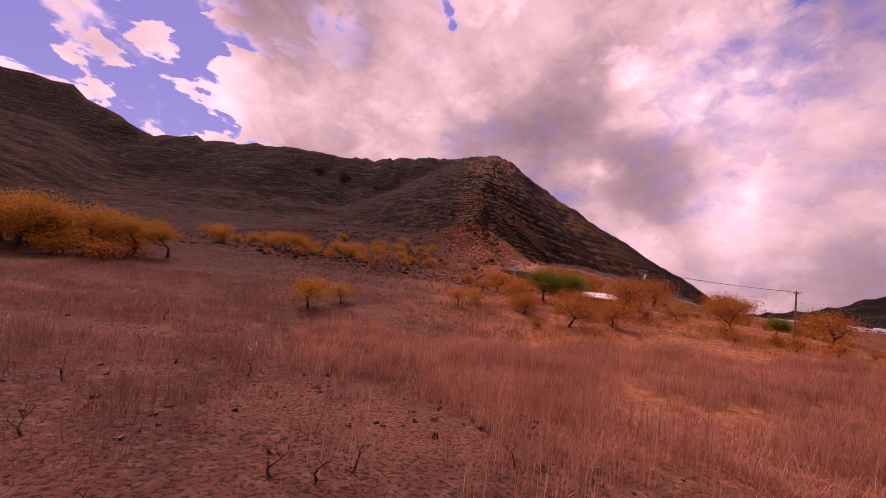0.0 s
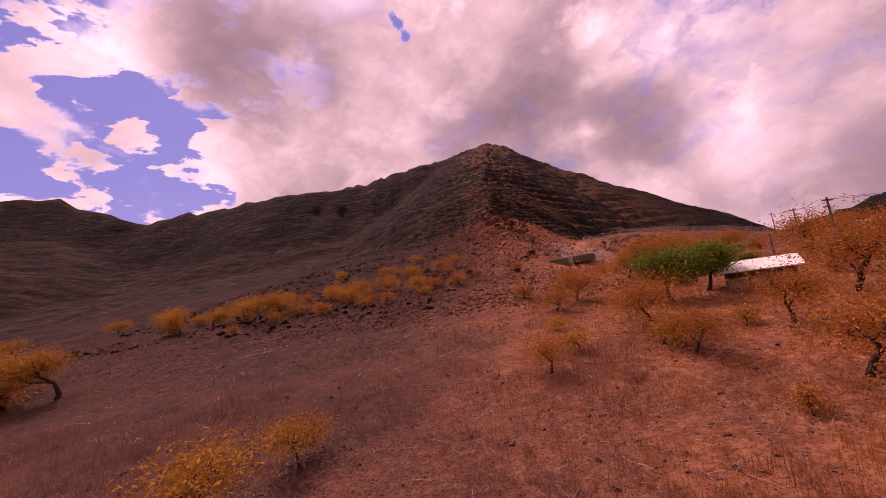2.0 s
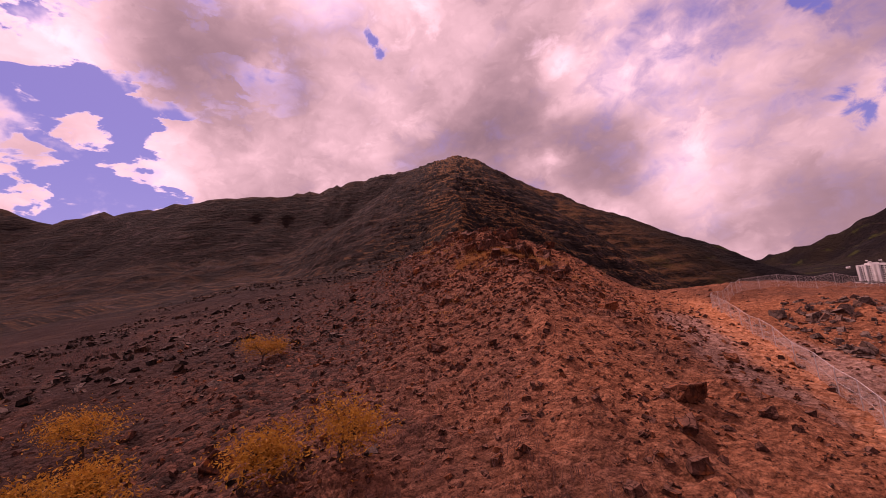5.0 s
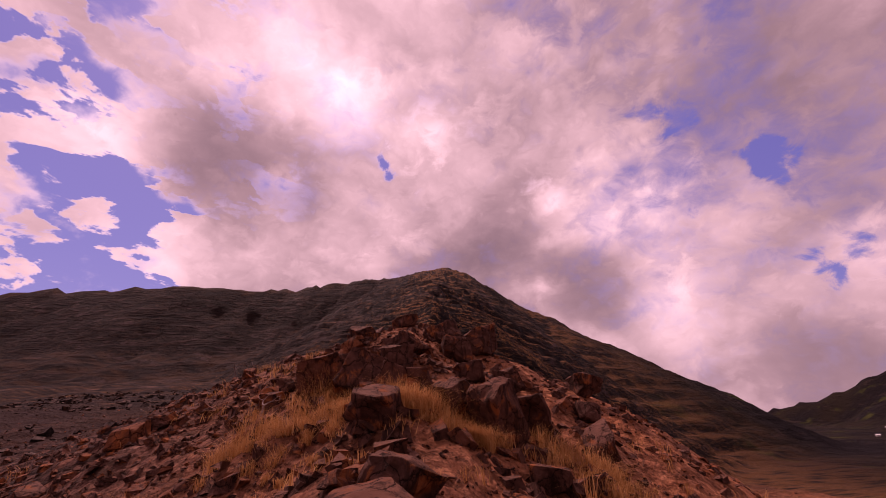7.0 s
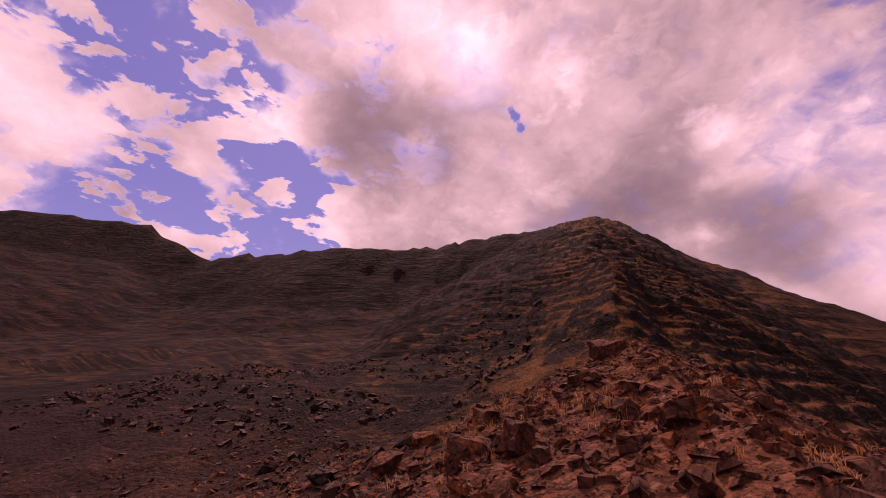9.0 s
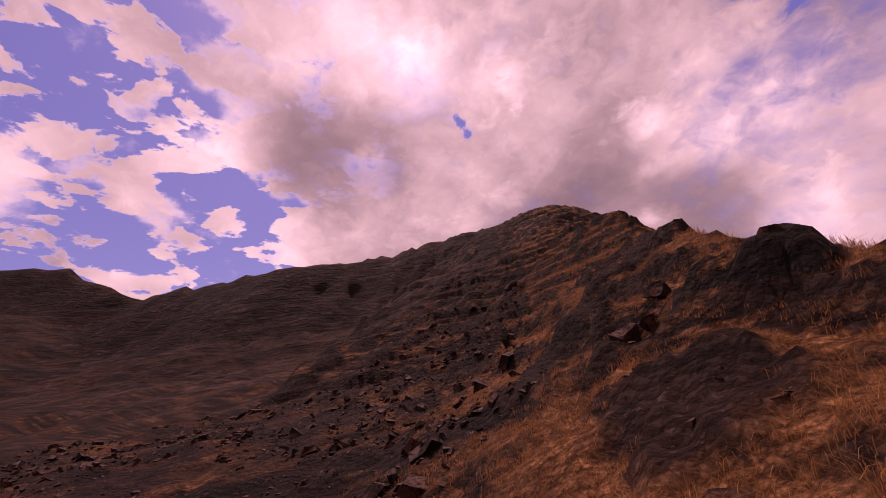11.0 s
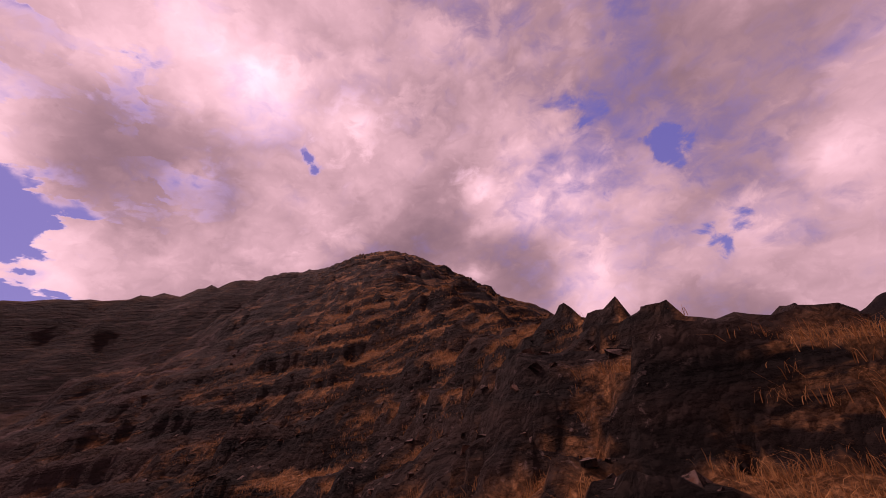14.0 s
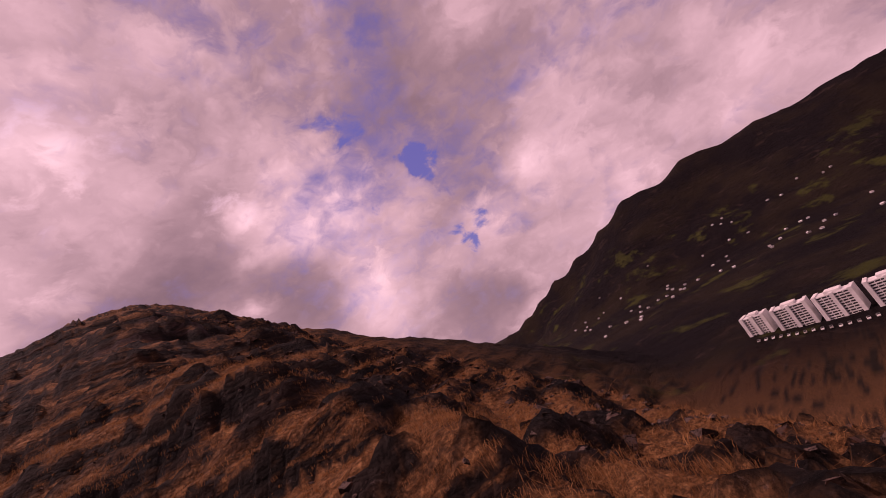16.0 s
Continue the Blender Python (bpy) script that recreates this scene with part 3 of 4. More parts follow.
RED_TWIGS = blade_material("red twigs", [(0.13, 0.050, 0.036), (0.22, 0.090, 0.066), (0.33, 0.165, 0.130), (0.18, 0.062, 0.040)])
PALE_TWIGS = blade_material("bleached twigs", [(0.22, 0.13, 0.105), (0.36, 0.25, 0.215), (0.50, 0.38, 0.34), (0.28, 0.17, 0.14)])
TWIGS = blade_material("dry twigs", [(0.07, 0.032, 0.026), (0.14, 0.068, 0.054), (0.24, 0.135, 0.11), (0.11, 0.05, 0.038)])


def part(name, mesh, mat, parent=None, label=""):
    """Links a mesh or bmesh as one object under a thing or a part."""
    if isinstance(mesh, bmesh.types.BMesh):
        data = bpy.data.meshes.new(name)
        mesh.to_mesh(data)
        mesh.free()
    else:
        data = mesh
    if mat is not None:
        data.materials.append(mat)
    ob = new(name, data)
    ob.parent = parent
    return tagged(ob, label)


def bulk(name, verts, tris):
    """A mesh from arrays of corners and triangles."""
    verts, tris = np.asarray(verts, np.float32), np.asarray(tris, np.int32)
    mesh = bpy.data.meshes.new(name)
    mesh.vertices.add(len(verts))
    mesh.vertices.foreach_set("co", verts.ravel())
    mesh.loops.add(3 * len(tris))
    mesh.loops.foreach_set("vertex_index", tris.ravel())
    mesh.polygons.add(len(tris))
    mesh.polygons.foreach_set("loop_start", np.arange(0, 3 * len(tris), 3, dtype=np.int32))
    mesh.polygons.foreach_set("use_smooth", np.zeros(len(tris), bool))
    mesh.update(calc_edges=True)
    return mesh


def box(bm, x0, y0, z0, x1, y1, z1, bevel=0.0):
    made = bmesh.ops.create_cube(bm, size=1.0)["verts"]
    for v in made:
        v.co = Vector(((x0 + x1) / 2 + v.co.x * (x1 - x0), (y0 + y1) / 2 + v.co.y * (y1 - y0), (z0 + z1) / 2 + v.co.z * (z1 - z0)))
    if bevel:
        edges = {e for v in made for e in v.link_edges}
        bmesh.ops.bevel(bm, geom=list(edges), offset=bevel, segments=1, affect="EDGES")
    return bm


def tube(bm, points, radii, sides=6):
    """A round, tapering bar along points."""
    rings = []
    for k, (p, r) in enumerate(zip(points, radii)):
        a, b = Vector(points[max(k - 1, 0)]), Vector(points[min(k + 1, len(points) - 1)])
        turn = (b - a).to_track_quat("Z", "Y").to_matrix()
        rings.append([bm.verts.new(Vector(p) + turn @ Vector((r * math.cos(2 * math.pi * s / sides), r * math.sin(2 * math.pi * s / sides), 0))) for s in range(sides)])
    for lower, upper in zip(rings, rings[1:]):
        for s in range(sides):
            bm.faces.new((lower[s], lower[(s + 1) % sides], upper[(s + 1) % sides], upper[s]))
    bm.faces.new(rings[0][::-1])
    bm.faces.new(rings[-1])
    return bm


def height_at(x, y):
    return float(land(np.array([x]), np.array([y]))[0])


# ---- rocks ----
def rock_mesh(seed, points=16, squash=0.7, fine=False):
    """An angular, broken block about 1 m across, resting on z = 0."""
    rng = np.random.RandomState(seed)
    box8 = np.array([(a, b, c) for c in (-1, 1) for b in (-1, 1) for a in (-1, 1)], float)
    box8 = box8 * 0.5 + rng.normal(size=(8, 3)) * 0.12
    cut = rng.uniform(0.04, 0.34, (8, 3))
    p = np.concatenate([np.where(np.arange(3) == k, box8 * (1 - cut), box8 * (1 - 0.1 * cut)) for k in range(3)])
    p = p * (1.0, rng.uniform(0.65, 0.95), squash * 1.1)
    bm = bmesh.new()
    for co in p:
        bm.verts.new(co)
    hull = bmesh.ops.convex_hull(bm, input=bm.verts)
    loose = [v for v in bm.verts if not v.link_faces]
    bmesh.ops.delete(bm, geom=loose, context="VERTS")
    if fine:
        bmesh.ops.dissolve_limit(bm, angle_limit=radians(14), verts=bm.verts[:], edges=bm.edges[:])
        bmesh.ops.bevel(bm, geom=bm.edges[:], offset=0.014, segments=1, affect="EDGES")
        bmesh.ops.triangulate(bm, faces=bm.faces[:])
        for _ in range(2):
            bmesh.ops.subdivide_edges(bm, edges=[e for e in bm.edges if e.calc_length() > 0.16], cuts=1)
            bmesh.ops.triangulate(bm, faces=bm.faces[:])
        for v in bm.verts:
            q = v.co * 4.5 + Vector((seed, 0, 0))
            v.co += Vector((noise.noise(q), noise.noise(q + Vector((9, 0, 0))), noise.noise(q + Vector((0, 9, 0))))) * 0.055
            q = q * 0.4
            v.co += Vector((noise.noise(q), noise.noise(q + Vector((9, 0, 0))), noise.noise(q + Vector((0, 9, 0))))) * 0.13
    low = min(v.co.z for v in bm.verts)
    for v in bm.verts:
        v.co.z -= low
    return bm


def as_arrays(bm):
    bmesh.ops.triangulate(bm, faces=bm.faces[:])
    bm.verts.index_update()
    v = np.array([v.co[:] for v in bm.verts])
    f = np.array([[w.index for w in face.verts] for face in bm.faces])
    bm.free()
    return v, f


def scatter(shapes, places, sizes, seed, tilt=0.5, sink=0.3):
    """Copies of small shapes, turned and scaled, as one set of arrays."""
    rng = np.random.RandomState(seed)
    allv, allf, base = [], [], 0
    pick = rng.randint(len(shapes), size=len(places))
    for k, (v, f) in enumerate(shapes):
        rows = np.where(pick == k)[0]
        if not len(rows):
            continue
        a, b, c = rng.rand(len(rows)) * 6.283, rng.normal(size=len(rows)) * tilt, rng.normal(size=len(rows)) * tilt
        ca, sa, cb, sb, cc, sc = np.cos(a), np.sin(a), np.cos(b), np.sin(b), np.cos(c), np.sin(c)
        one, nil = np.ones(len(rows)), np.zeros(len(rows))
        rz = np.array([[ca, -sa, nil], [sa, ca, nil], [nil, nil, one]])
        rx = np.array([[one, nil, nil], [nil, cb, -sb], [nil, sb, cb]])
        ry = np.array([[cc, nil, sc], [nil, one, nil], [-sc, nil, cc]])
        rot = np.einsum("ijn,jkn,kln->nil", rz, rx, ry)
        stretch = sizes[rows][:, None] * rng.uniform(0.75, 1.3, (len(rows), 3))
        w = np.einsum("nij,nvj->nvi", rot, v[None] * stretch[:, None, :]) + places[rows][:, None, :]
        w[:, :, 2] -= sink * sizes[rows][:, None] * 0.6
        allv.append(w.reshape(-1, 3))
        allf.append((f[None] + (base + len(v) * np.arange(len(rows)))[:, None, None]).reshape(-1, 3))
        base += len(v) * len(rows)
    return np.concatenate(allv), np.concatenate(allf)


def on_land(x, y):
    return np.stack([x, y, land(x, y)], -1)


def low_spot(x, y):
    """Resting points that take the lowest ground within half a metre, for stones at the foot of ledges."""
    z = np.min([land(x + a, y + b) for a, b in ((0, 0), (0.35, 0), (-0.35, 0), (0, 0.4), (0, -0.4))], axis=0)
    return np.stack([x, y, z], -1)


def steepness(x, y):
    return np.hypot(land(x + 0.6, y) - land(x - 0.6, y), land(x, y + 0.6) - land(x, y - 0.6)) / 1.2


def shard(seed):
    """A broken, box-like stone about 1 m long."""
    r = np.random.RandomState(seed)
    v = np.array([(a, b, c) for c in (0, 1) for b in (-1, 1) for a in (-1, 1)], float)
    v = v * (0.5, r.uniform(0.28, 0.46), r.uniform(0.28, 0.6)) + r.normal(size=(8, 3)) * (0.11, 0.09, 0.07)
    v[4:, :2] *= r.uniform(0.55, 0.95)
    f = [(0, 2, 3), (0, 3, 1), (4, 5, 7), (4, 7, 6), (0, 1, 5), (0, 5, 4), (2, 6, 7), (2, 7, 3), (0, 4, 6), (0, 6, 2), (1, 3, 7), (1, 7, 5)]
    return v, np.array(f)


CHIPS = [shard(100 + k) for k in range(14)]
rng = np.random.RandomState(11)


def strip(count, y0, y1, spread_x, offset=0.0):
    """Random spots along the crest, thinning out to the sides."""
    y = rng.uniform(y0, y1, count)
    x = along(y, CREST_X) + offset + rng.normal(size=count) * spread_x
    return x, y


def rubble(name, spots, lo, hi, mat, seed, label):
    x, y = spots
    flat = 0.22 if "ledge" in name else 0.5
    size = lo * (hi / lo) ** (rng.rand(len(x)) ** 2.6)
    v, f = scatter(CHIPS, low_spot(x, y) if flat < 0.3 or "flank" in name else on_land(x, y), size, seed, flat)
    ob = part(name, bulk(name, v, f), mat)
    tagged(ob, label, "stones", kind="stuff")


x1, y1 = strip(36000, 92, 250, 19.0, -6)
keep = fbm(x1, y1, 14, 3) > -0.45 - 0.5 * (rng.rand(len(x1)) - 0.5)
rubble("rubble", (x1[keep], y1[keep]), 0.10, 0.68, BASALT, 1, "loose dark red-brown basalt rubble on the ridge slope")
x1, y1 = rng.uniform(-70, 22, 9000), rng.uniform(6, 150, 9000)
keep = fbm(x1, y1, 18, 3) > -0.05
rubble("field_stones", (x1[keep], y1[keep]), 0.08, 0.40, BASALT, 2, "small pale and brown stones strewn over the burnt field")
x1, y1 = strip(52000, 234, 390, 22.0, -8)
keep = (steepness(x1, y1) > 1.2) | (outcrop(x1, y1) > 0.5)
rubble("ledge_stones", (x1[keep], y1[keep]), 0.12, 0.7, DARK_BASALT, 3, "dark lichen-flecked blocks broken from the ledges")
x1, y1 = rng.uniform(-24, 12, 3200), rng.uniform(2, 60, 3200)
keep = fbm(x1, y1, 7, 3) > -0.1
rubble("pale_stones", (x1[keep], y1[keep]), 0.05, 0.24, PALE_ROCK, 5, "small pale stones scattered on bare brown earth")
x1, y1 = rng.uniform(-95, -6, 12000), rng.uniform(100, 330, 12000)
keep = fbm(x1, y1, 20, 3) > -0.15
rubble("slope_stones", (x1[keep], y1[keep]), 0.25, 1.6, DARK_BASALT, 6, "dark stones strewn down the shaded side slope")
x1, y1 = rng.uniform(36, 60, 700), rng.uniform(150, 178, 700)
keep = np.hypot((x1 - 47) / 11, (y1 - 163) / 12) < 1
rubble("cut_stones", (x1[keep], y1[keep]), 0.4, 1.8, PALE_ROCK, 4, "pale broken stones heaped below the fence")

x1, y1 = strip(19000, 160, 246, 10.0, -3)
rubble("gravel", (x1, y1), 0.07, 0.75, BASALT, 7, "small broken red-brown stones between the boulders")

x1, y1 = rng.uniform(20, 80, 6500), rng.uniform(310, 480, 6500)
rubble("flank_stones", (x1, y1), 0.25, 1.5, DARK_BASALT, 8, "dark broken blocks down the far flank")

BLOCKS = []
for k in range(10):
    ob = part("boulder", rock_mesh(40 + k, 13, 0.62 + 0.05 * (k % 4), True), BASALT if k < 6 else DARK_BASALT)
    for face in ob.data.polygons:
        face.use_smooth = False
    BLOCKS.append(ob)
BOULDER_WORDS = {True: "angular red-brown basalt boulder lying on the rubble slope", False: "dark weathered basalt boulder standing in the dry grass"}


def boulder(x, y, size, seed, squash=1.0, sunk=0.22):
    r = random.Random(seed)
    red = y < 250
    src = BLOCKS[r.randrange(6) if red else 6 + r.randrange(4)]
    m = Matrix.Translation((x, y, height_at(x, y) - sunk * size)) @ Euler((r.gauss(0, 0.22), r.gauss(0, 0.22), r.uniform(0, 6.28))).to_matrix().to_4x4()
    ob = copy_thing(src, m @ Matrix.Diagonal((size, size * r.uniform(0.8, 1.1), size * squash * r.uniform(0.8, 1.15), 1)))
    tagged(ob, BOULDER_WORDS[red], "boulder", "boulders on the ridge")


# the large blocks that the path goes past
GIANTS = ((12.0, 184.6, 2.3, 1.5), (13.6, 186.4, 1.7, 1.1), (10.2, 184.2, 1.1, 1.5), (8.2, 185.4, 1.9, 0.9), (6.0, 186.2, 1.7, 1.2), (4.4, 188.4, 2.0, 1.0), (8.0, 189.6, 1.6, 0.9),
          (11.4, 189.4, 1.6, 1.0), (13.6, 190.6, 1.5, 1.0), (16.4, 186.6, 1.8, 0.8), (10.6, 195.2, 2.4, 1.1), (13.0, 196.2, 2.0, 1.0), (9.4, 199.4, 1.3, 0.9), (4.6, 205.6, 1.5, 1.0), (2.2, 206.6, 1.2, 0.9),
          (7.4, 206.8, 1.3, 0.9), (12.6, 175.4, 1.6, 0.9), (14.8, 177.6, 1.9, 1.0), (17.0, 180.2, 1.6, 0.9), (4.0, 214.2, 1.5, 0.8), (0.6, 217.4, 1.3, 0.9), (-3.4, 219.6, 1.4, 0.9),
          (5.9, 218.2, 1.4, 1.0), (8.6, 216.6, 1.3, 0.8), (-2.0, 226.4, 1.6, 1.0), (2.6, 228.6, 1.5, 0.8), (-4.6, 234.0, 1.3, 0.9), (3.0, 243.0, 2.0, 1.0), (-0.6, 268.6, 1.2, 1.0),
          (0.4, 269.4, 1.1, 1.1), (1.4, 269.0, 1.2, 1.0), (2.2, 270.2, 1.0, 1.0), (-1.6, 269.6, 1.0, 0.9), (0.6, 267.6, 0.8, 0.9))
for k, (x, y, size, squash) in enumerate(GIANTS):
    boulder(x, y, size, 900 + k, squash)
count = 0
while count < 240:
    y = rng.uniform(172, 238) if count % 4 else rng.uniform(118, 200)
    x = float(along(y, CREST_X)) - 2 + rng.normal() * 9
    eye = min(abs(x - e[0]) + abs(y - e[1]) for _, e, _, _ in PATH)
    if eye < 1.5:
        continue
    boulder(x, y, 0.5 * (1.7 / 0.5) ** (rng.rand() ** 1.6), 2000 + count, 0.85)
    count += 1
for ob in BLOCKS:
    bpy.data.objects.remove(ob)


# ---- dry grass, brush and stalks ----
def stalks(name, spots, count, tall, wide, lean, mat, seed, label, bend=0.5, thick=0.012):
    """Clumps of thin, bent blades."""
    r = np.random.RandomState(seed)
    x, y = spots
    base = np.repeat(on_land(x, y), count, 0)
    n = len(base)
    grow = np.repeat(r.uniform(0.65, 1.25, len(x)) * np.clip(0.95 + 1.1 * fbm(x, y, 4.5, 3), 0.45, 1.5), count)
    base[:, :2] += r.normal(size=(n, 2)) * wide * grow[:, None]
    a = r.rand(n) * 6.283
    out = np.stack([np.cos(a), np.sin(a), np.zeros(n)], -1)
    tilt, h = np.abs(r.normal(size=n)) * lean, tall * grow * r.uniform(0.55, 1.15, n)
    side = np.stack([-np.sin(a), np.cos(a), np.zeros(n)], -1) * (thick * r.uniform(0.6, 1.4, n))[:, None]
    mid = base + out * (tilt * h * 0.45)[:, None] + np.array([0, 0, 1]) * (h * 0.6)[:, None]
    tip = base + out * (tilt * h * (0.9 + bend))[:, None] + np.array([0, 0, 1]) * (h * (1 - 0.25 * bend * np.minimum(tilt, 1)))[:, None]
    base[:, 2] -= 0.05
    v = np.stack([base - side, base + side, mid - side * 0.8, mid + side * 0.8, tip], 1).reshape(-1, 3)
    k = 5 * np.arange(n)[:, None]
    f = np.concatenate([k + [0, 1, 3], k + [0, 3, 2], k + [2, 3, 4]])
    ob = part(name, bulk(name, v, f), mat)
    tagged(ob, label, "dry grass" if "grass" in name or "tuss" in name else "brush", kind="stuff")


def field(n, xa, xb, ya, yb, size, least):
    x, y = rng.uniform(xa, xb, n), rng.uniform(ya, yb, n)
    keep = fbm(x, y, size, 3) > least
    return x[keep], y[keep]


xs_, ys_ = field(11000, -10, 60, 9, 46, 13, -0.5)
keep = ys_ + 2.6 * rng.normal(size=len(xs_)) > 17.0 - 0.2 * xs_ + 6 * fbm(xs_, ys_, 6, 3) + 0.04 * (xs_ - 8) ** 2 * (xs_ < 8)
keep &= fbm(xs_, ys_, 2.6, 2) > -0.35
stalks("tall_grass", (xs_[keep], ys_[keep]), 13, 1.2, 0.22, 0.38, RED_GRASS, 21, "tall reddish dry grass standing in a dense sheet", 0.5, 0.009)
stalks("leafy_brush", field(1500, 6, 36, 5, 20, 5, -0.1), 14, 0.5, 0.22, 0.9, RED_GRASS, 28, "low brush with dry reddish leaves", 0.4, 0.011)
stalks("dead_twigs", field(1500, -46, 14, 26, 116, 10, -0.2), 6, 0.20, 0.35, 5.0, PALE_TWIGS, 29, "bleached dead twigs lying on the burnt ground", 0.1, 0.020)
stalks("low_grass", field(5200, 4, 70, 20, 96, 16, -0.1), 10, 0.6, 0.2, 0.55, RUSTY_LEAF, 22, "low rust-coloured dry grass between the shrubs")
bx, by = field(8500, -60, 10, 5, 70, 9, -0.30)
open_earth = (bx > -5 + rng.normal(size=len(bx))) & (by < 16 + 1.5 * rng.normal(size=len(bx)))
stalks("dry_brush", (bx[~open_earth], by[~open_earth]), 11, 0.75, 0.30, 0.75, RED_TWIGS, 23, "thin red-brown stems of burnt brush", 0.3, 0.009)
stalks("hill_brush", field(5000, -90, 10, 74, 190, 22, -0.05), 11, 0.6, 0.32, 0.8, TWIGS, 24, "low grey-brown brush covering the lower slope", 0.2, 0.014)
x1, y1 = strip(58000, 232, 390, 20.0, -4)
keep = (steepness(x1, y1) < 1.7) & (outcrop(x1, y1) < 0.4) & (x1 + 9 * rng.normal(size=len(x1)) > -16)
stalks("tussocks", (x1[keep], y1[keep]), 9, 0.27, 0.14, 0.9, STRAW, 25, "tan dry grass tussocks on the rock benches", 0.6, 0.008)
x1, y1 = rng.uniform(24, 74, 9000), rng.uniform(320, 470, 9000)
keep = outcrop(x1, y1) < 0.5
stalks("far_tussocks", (x1[keep], y1[keep]), 6, 0.42, 0.2, 1.0, STRAW, 30, "tan dry grass tussocks down the far flank", 0.6, 0.02)
x1, y1 = strip(1500, 165, 246, 9.0, -1)
keep = fbm(x1, y1, 6, 2) > 0.2
stalks("pale_grass", (x1[keep], y1[keep]), 12, 0.5, 0.13, 0.7, GOLD_STRAW, 26, "pale golden dry grass between the rocks")
gx = np.concatenate([c[0] + rng.normal(size=42) * c[2] * 1.3 for c in ((3.6, 185.6, 1.3), (5.6, 184.0, 0.9), (8.8, 183.0, 0.5), (-3.2, 203.5, 0.5), (15.6, 184.2, 1.0), (6.2, 208.4, 0.6), (3.6, 207.8, 0.5), (8.6, 208.4, 0.5), (10.6, 182.2, 0.35))])
gy = np.concatenate([c[1] + rng.normal(size=42) * c[2] * 1.3 for c in ((3.6, 185.6, 1.3), (5.6, 184.0, 0.9), (8.8, 183.0, 0.5), (-3.2, 203.5, 0.5), (15.6, 184.2, 1.0), (6.2, 208.4, 0.6), (3.6, 207.8, 0.5), (8.6, 208.4, 0.5), (10.6, 182.2, 0.35))])
stalks("golden_grass", (gx, gy), 70, 0.62, 0.15, 0.8, GOLD_STRAW, 27, "golden dry grass growing between the large boulders", 0.9, 0.007)


# ---- trees, shrubs and snags ----
def limbs(r, height, spread_out, forks, lean=0.0, depth=3):
    """Branch lines of a low, spreading tree: lists of points and radii, and the tips."""
    lines, tips = [], []

    def grow(p, way, length, radius, level):
        pts, q = [p.copy()], p.copy()
        w = way.copy()
        for _ in range(3):
            w = (w + Vector((r.gauss(0, 0.22), r.gauss(0, 0.22), r.gauss(0.02, 0.12)))).normalized()
            q = q + w * length / 3
            pts.append(q.copy())
        lines.append((pts, [radius, radius * 0.82, radius * 0.68, radius * 0.5]))
        if level <= 1:
            tips.extend((q, pts[2]) if level else (q,))
        if level == 0:
            return
        for k in range(forks if level > 1 else forks + 1):
            a = r.uniform(0, 6.283)
            side = Vector((math.cos(a), math.sin(a), r.uniform(0.15, 0.95)))
            grow(q, (w * 0.5 + side * spread_out).normalized(), length * r.uniform(0.6, 0.85), radius * 0.52, level - 1)

    trunk = Vector((lean + r.gauss(0, 0.12), r.gauss(0, 0.12), 1)).normalized()
    grow(Vector((0, 0, -0.15)), trunk, height * 0.24, height * 0.030, depth)
    return lines, tips


def tree(name, seed, height, spread_out, leaf, size, per_tip, cloud, label, category, bark=BARK, forks=3, depth=3):
    r = random.Random(seed)
    root = new(name)
    lines, tips = limbs(r, height, spread_out, forks, 0.0, depth)
    bm = bmesh.new()
    for pts, radii in lines:
        tube(bm, pts[::3] if radii[0] < 0.03 else pts, radii[::3] if radii[0] < 0.03 else radii, 3 if radii[0] < 0.03 else 5)
    part("trunk", bm, bark, root)
    if leaf:
        rr = np.random.RandomState(seed)
        c = np.repeat(np.array([t[:] for t in tips]), per_tip, 0)
        c = c + rr.normal(size=c.shape) * np.array([1, 1, 0.8]) * cloud
        n = len(c)
        d1, d2 = rr.normal(size=(n, 3)), rr.normal(size=(n, 3))
        d1 /= np.linalg.norm(d1, axis=1)[:, None]
        d2 = np.cross(d1, d2)
        d2 /= np.linalg.norm(d2, axis=1)[:, None]
        s = size * rr.uniform(0.6, 1.5, (n, 1))
        v = np.stack([c - d1 * s, c + d2 * s * 0.33, c + d1 * s, c - d2 * s * 0.33], 1).reshape(-1, 3)
        k = 4 * np.arange(n)[:, None]
        part("crown", bulk("crown", v, np.concatenate([k + [0, 1, 2], k + [0, 2, 3]])), leaf, root)
    return tagged(root, label, category)


def plant(src, x, y, scale, turn, group, label=""):
    m = Matrix.Translation((x, y, height_at(x, y))) @ Matrix.Rotation(turn, 4, "Z") @ Matrix.Diagonal((scale * 1.25, scale * 1.25, scale, 1))
    return tagged(copy_thing(src, m), label, group=group)


YELLOW = [tree("thorn_tree", 300 + k, 5.2, 1.0, YELLOW_LEAF, 0.11, 46, 0.70, "low spreading thorn tree with sparse yellow-orange leaves", "tree") for k in range(3)]
RUSTY = [tree("thorn_tree", 320 + k, 4.8, 1.0, RUSTY_LEAF, 0.075, 80, 0.70, "low spreading thorn tree with rust-orange dry foliage", "tree") for k in range(3)]
THICKET = tree("thorn_tree", 306, 5.2, 1.0, YELLOW_LEAF, 0.060, 130, 0.50, "wide dense thorn tree with yellow-orange foliage", "tree")
GREEN = tree("green_tree", 340, 5.6, 0.95, GREEN_LEAF, 0.10, 190, 0.52, "dense bright green broad tree among the dry shrubs", "tree", forks=3)
SNAG = [tree("bare_shrub", 360 + k, 2.6, 1.1, None, 0, 0, 0, "leafless bleached shrub with crooked twigs", "shrub", BLEACHED, 2) for k in range(2)]
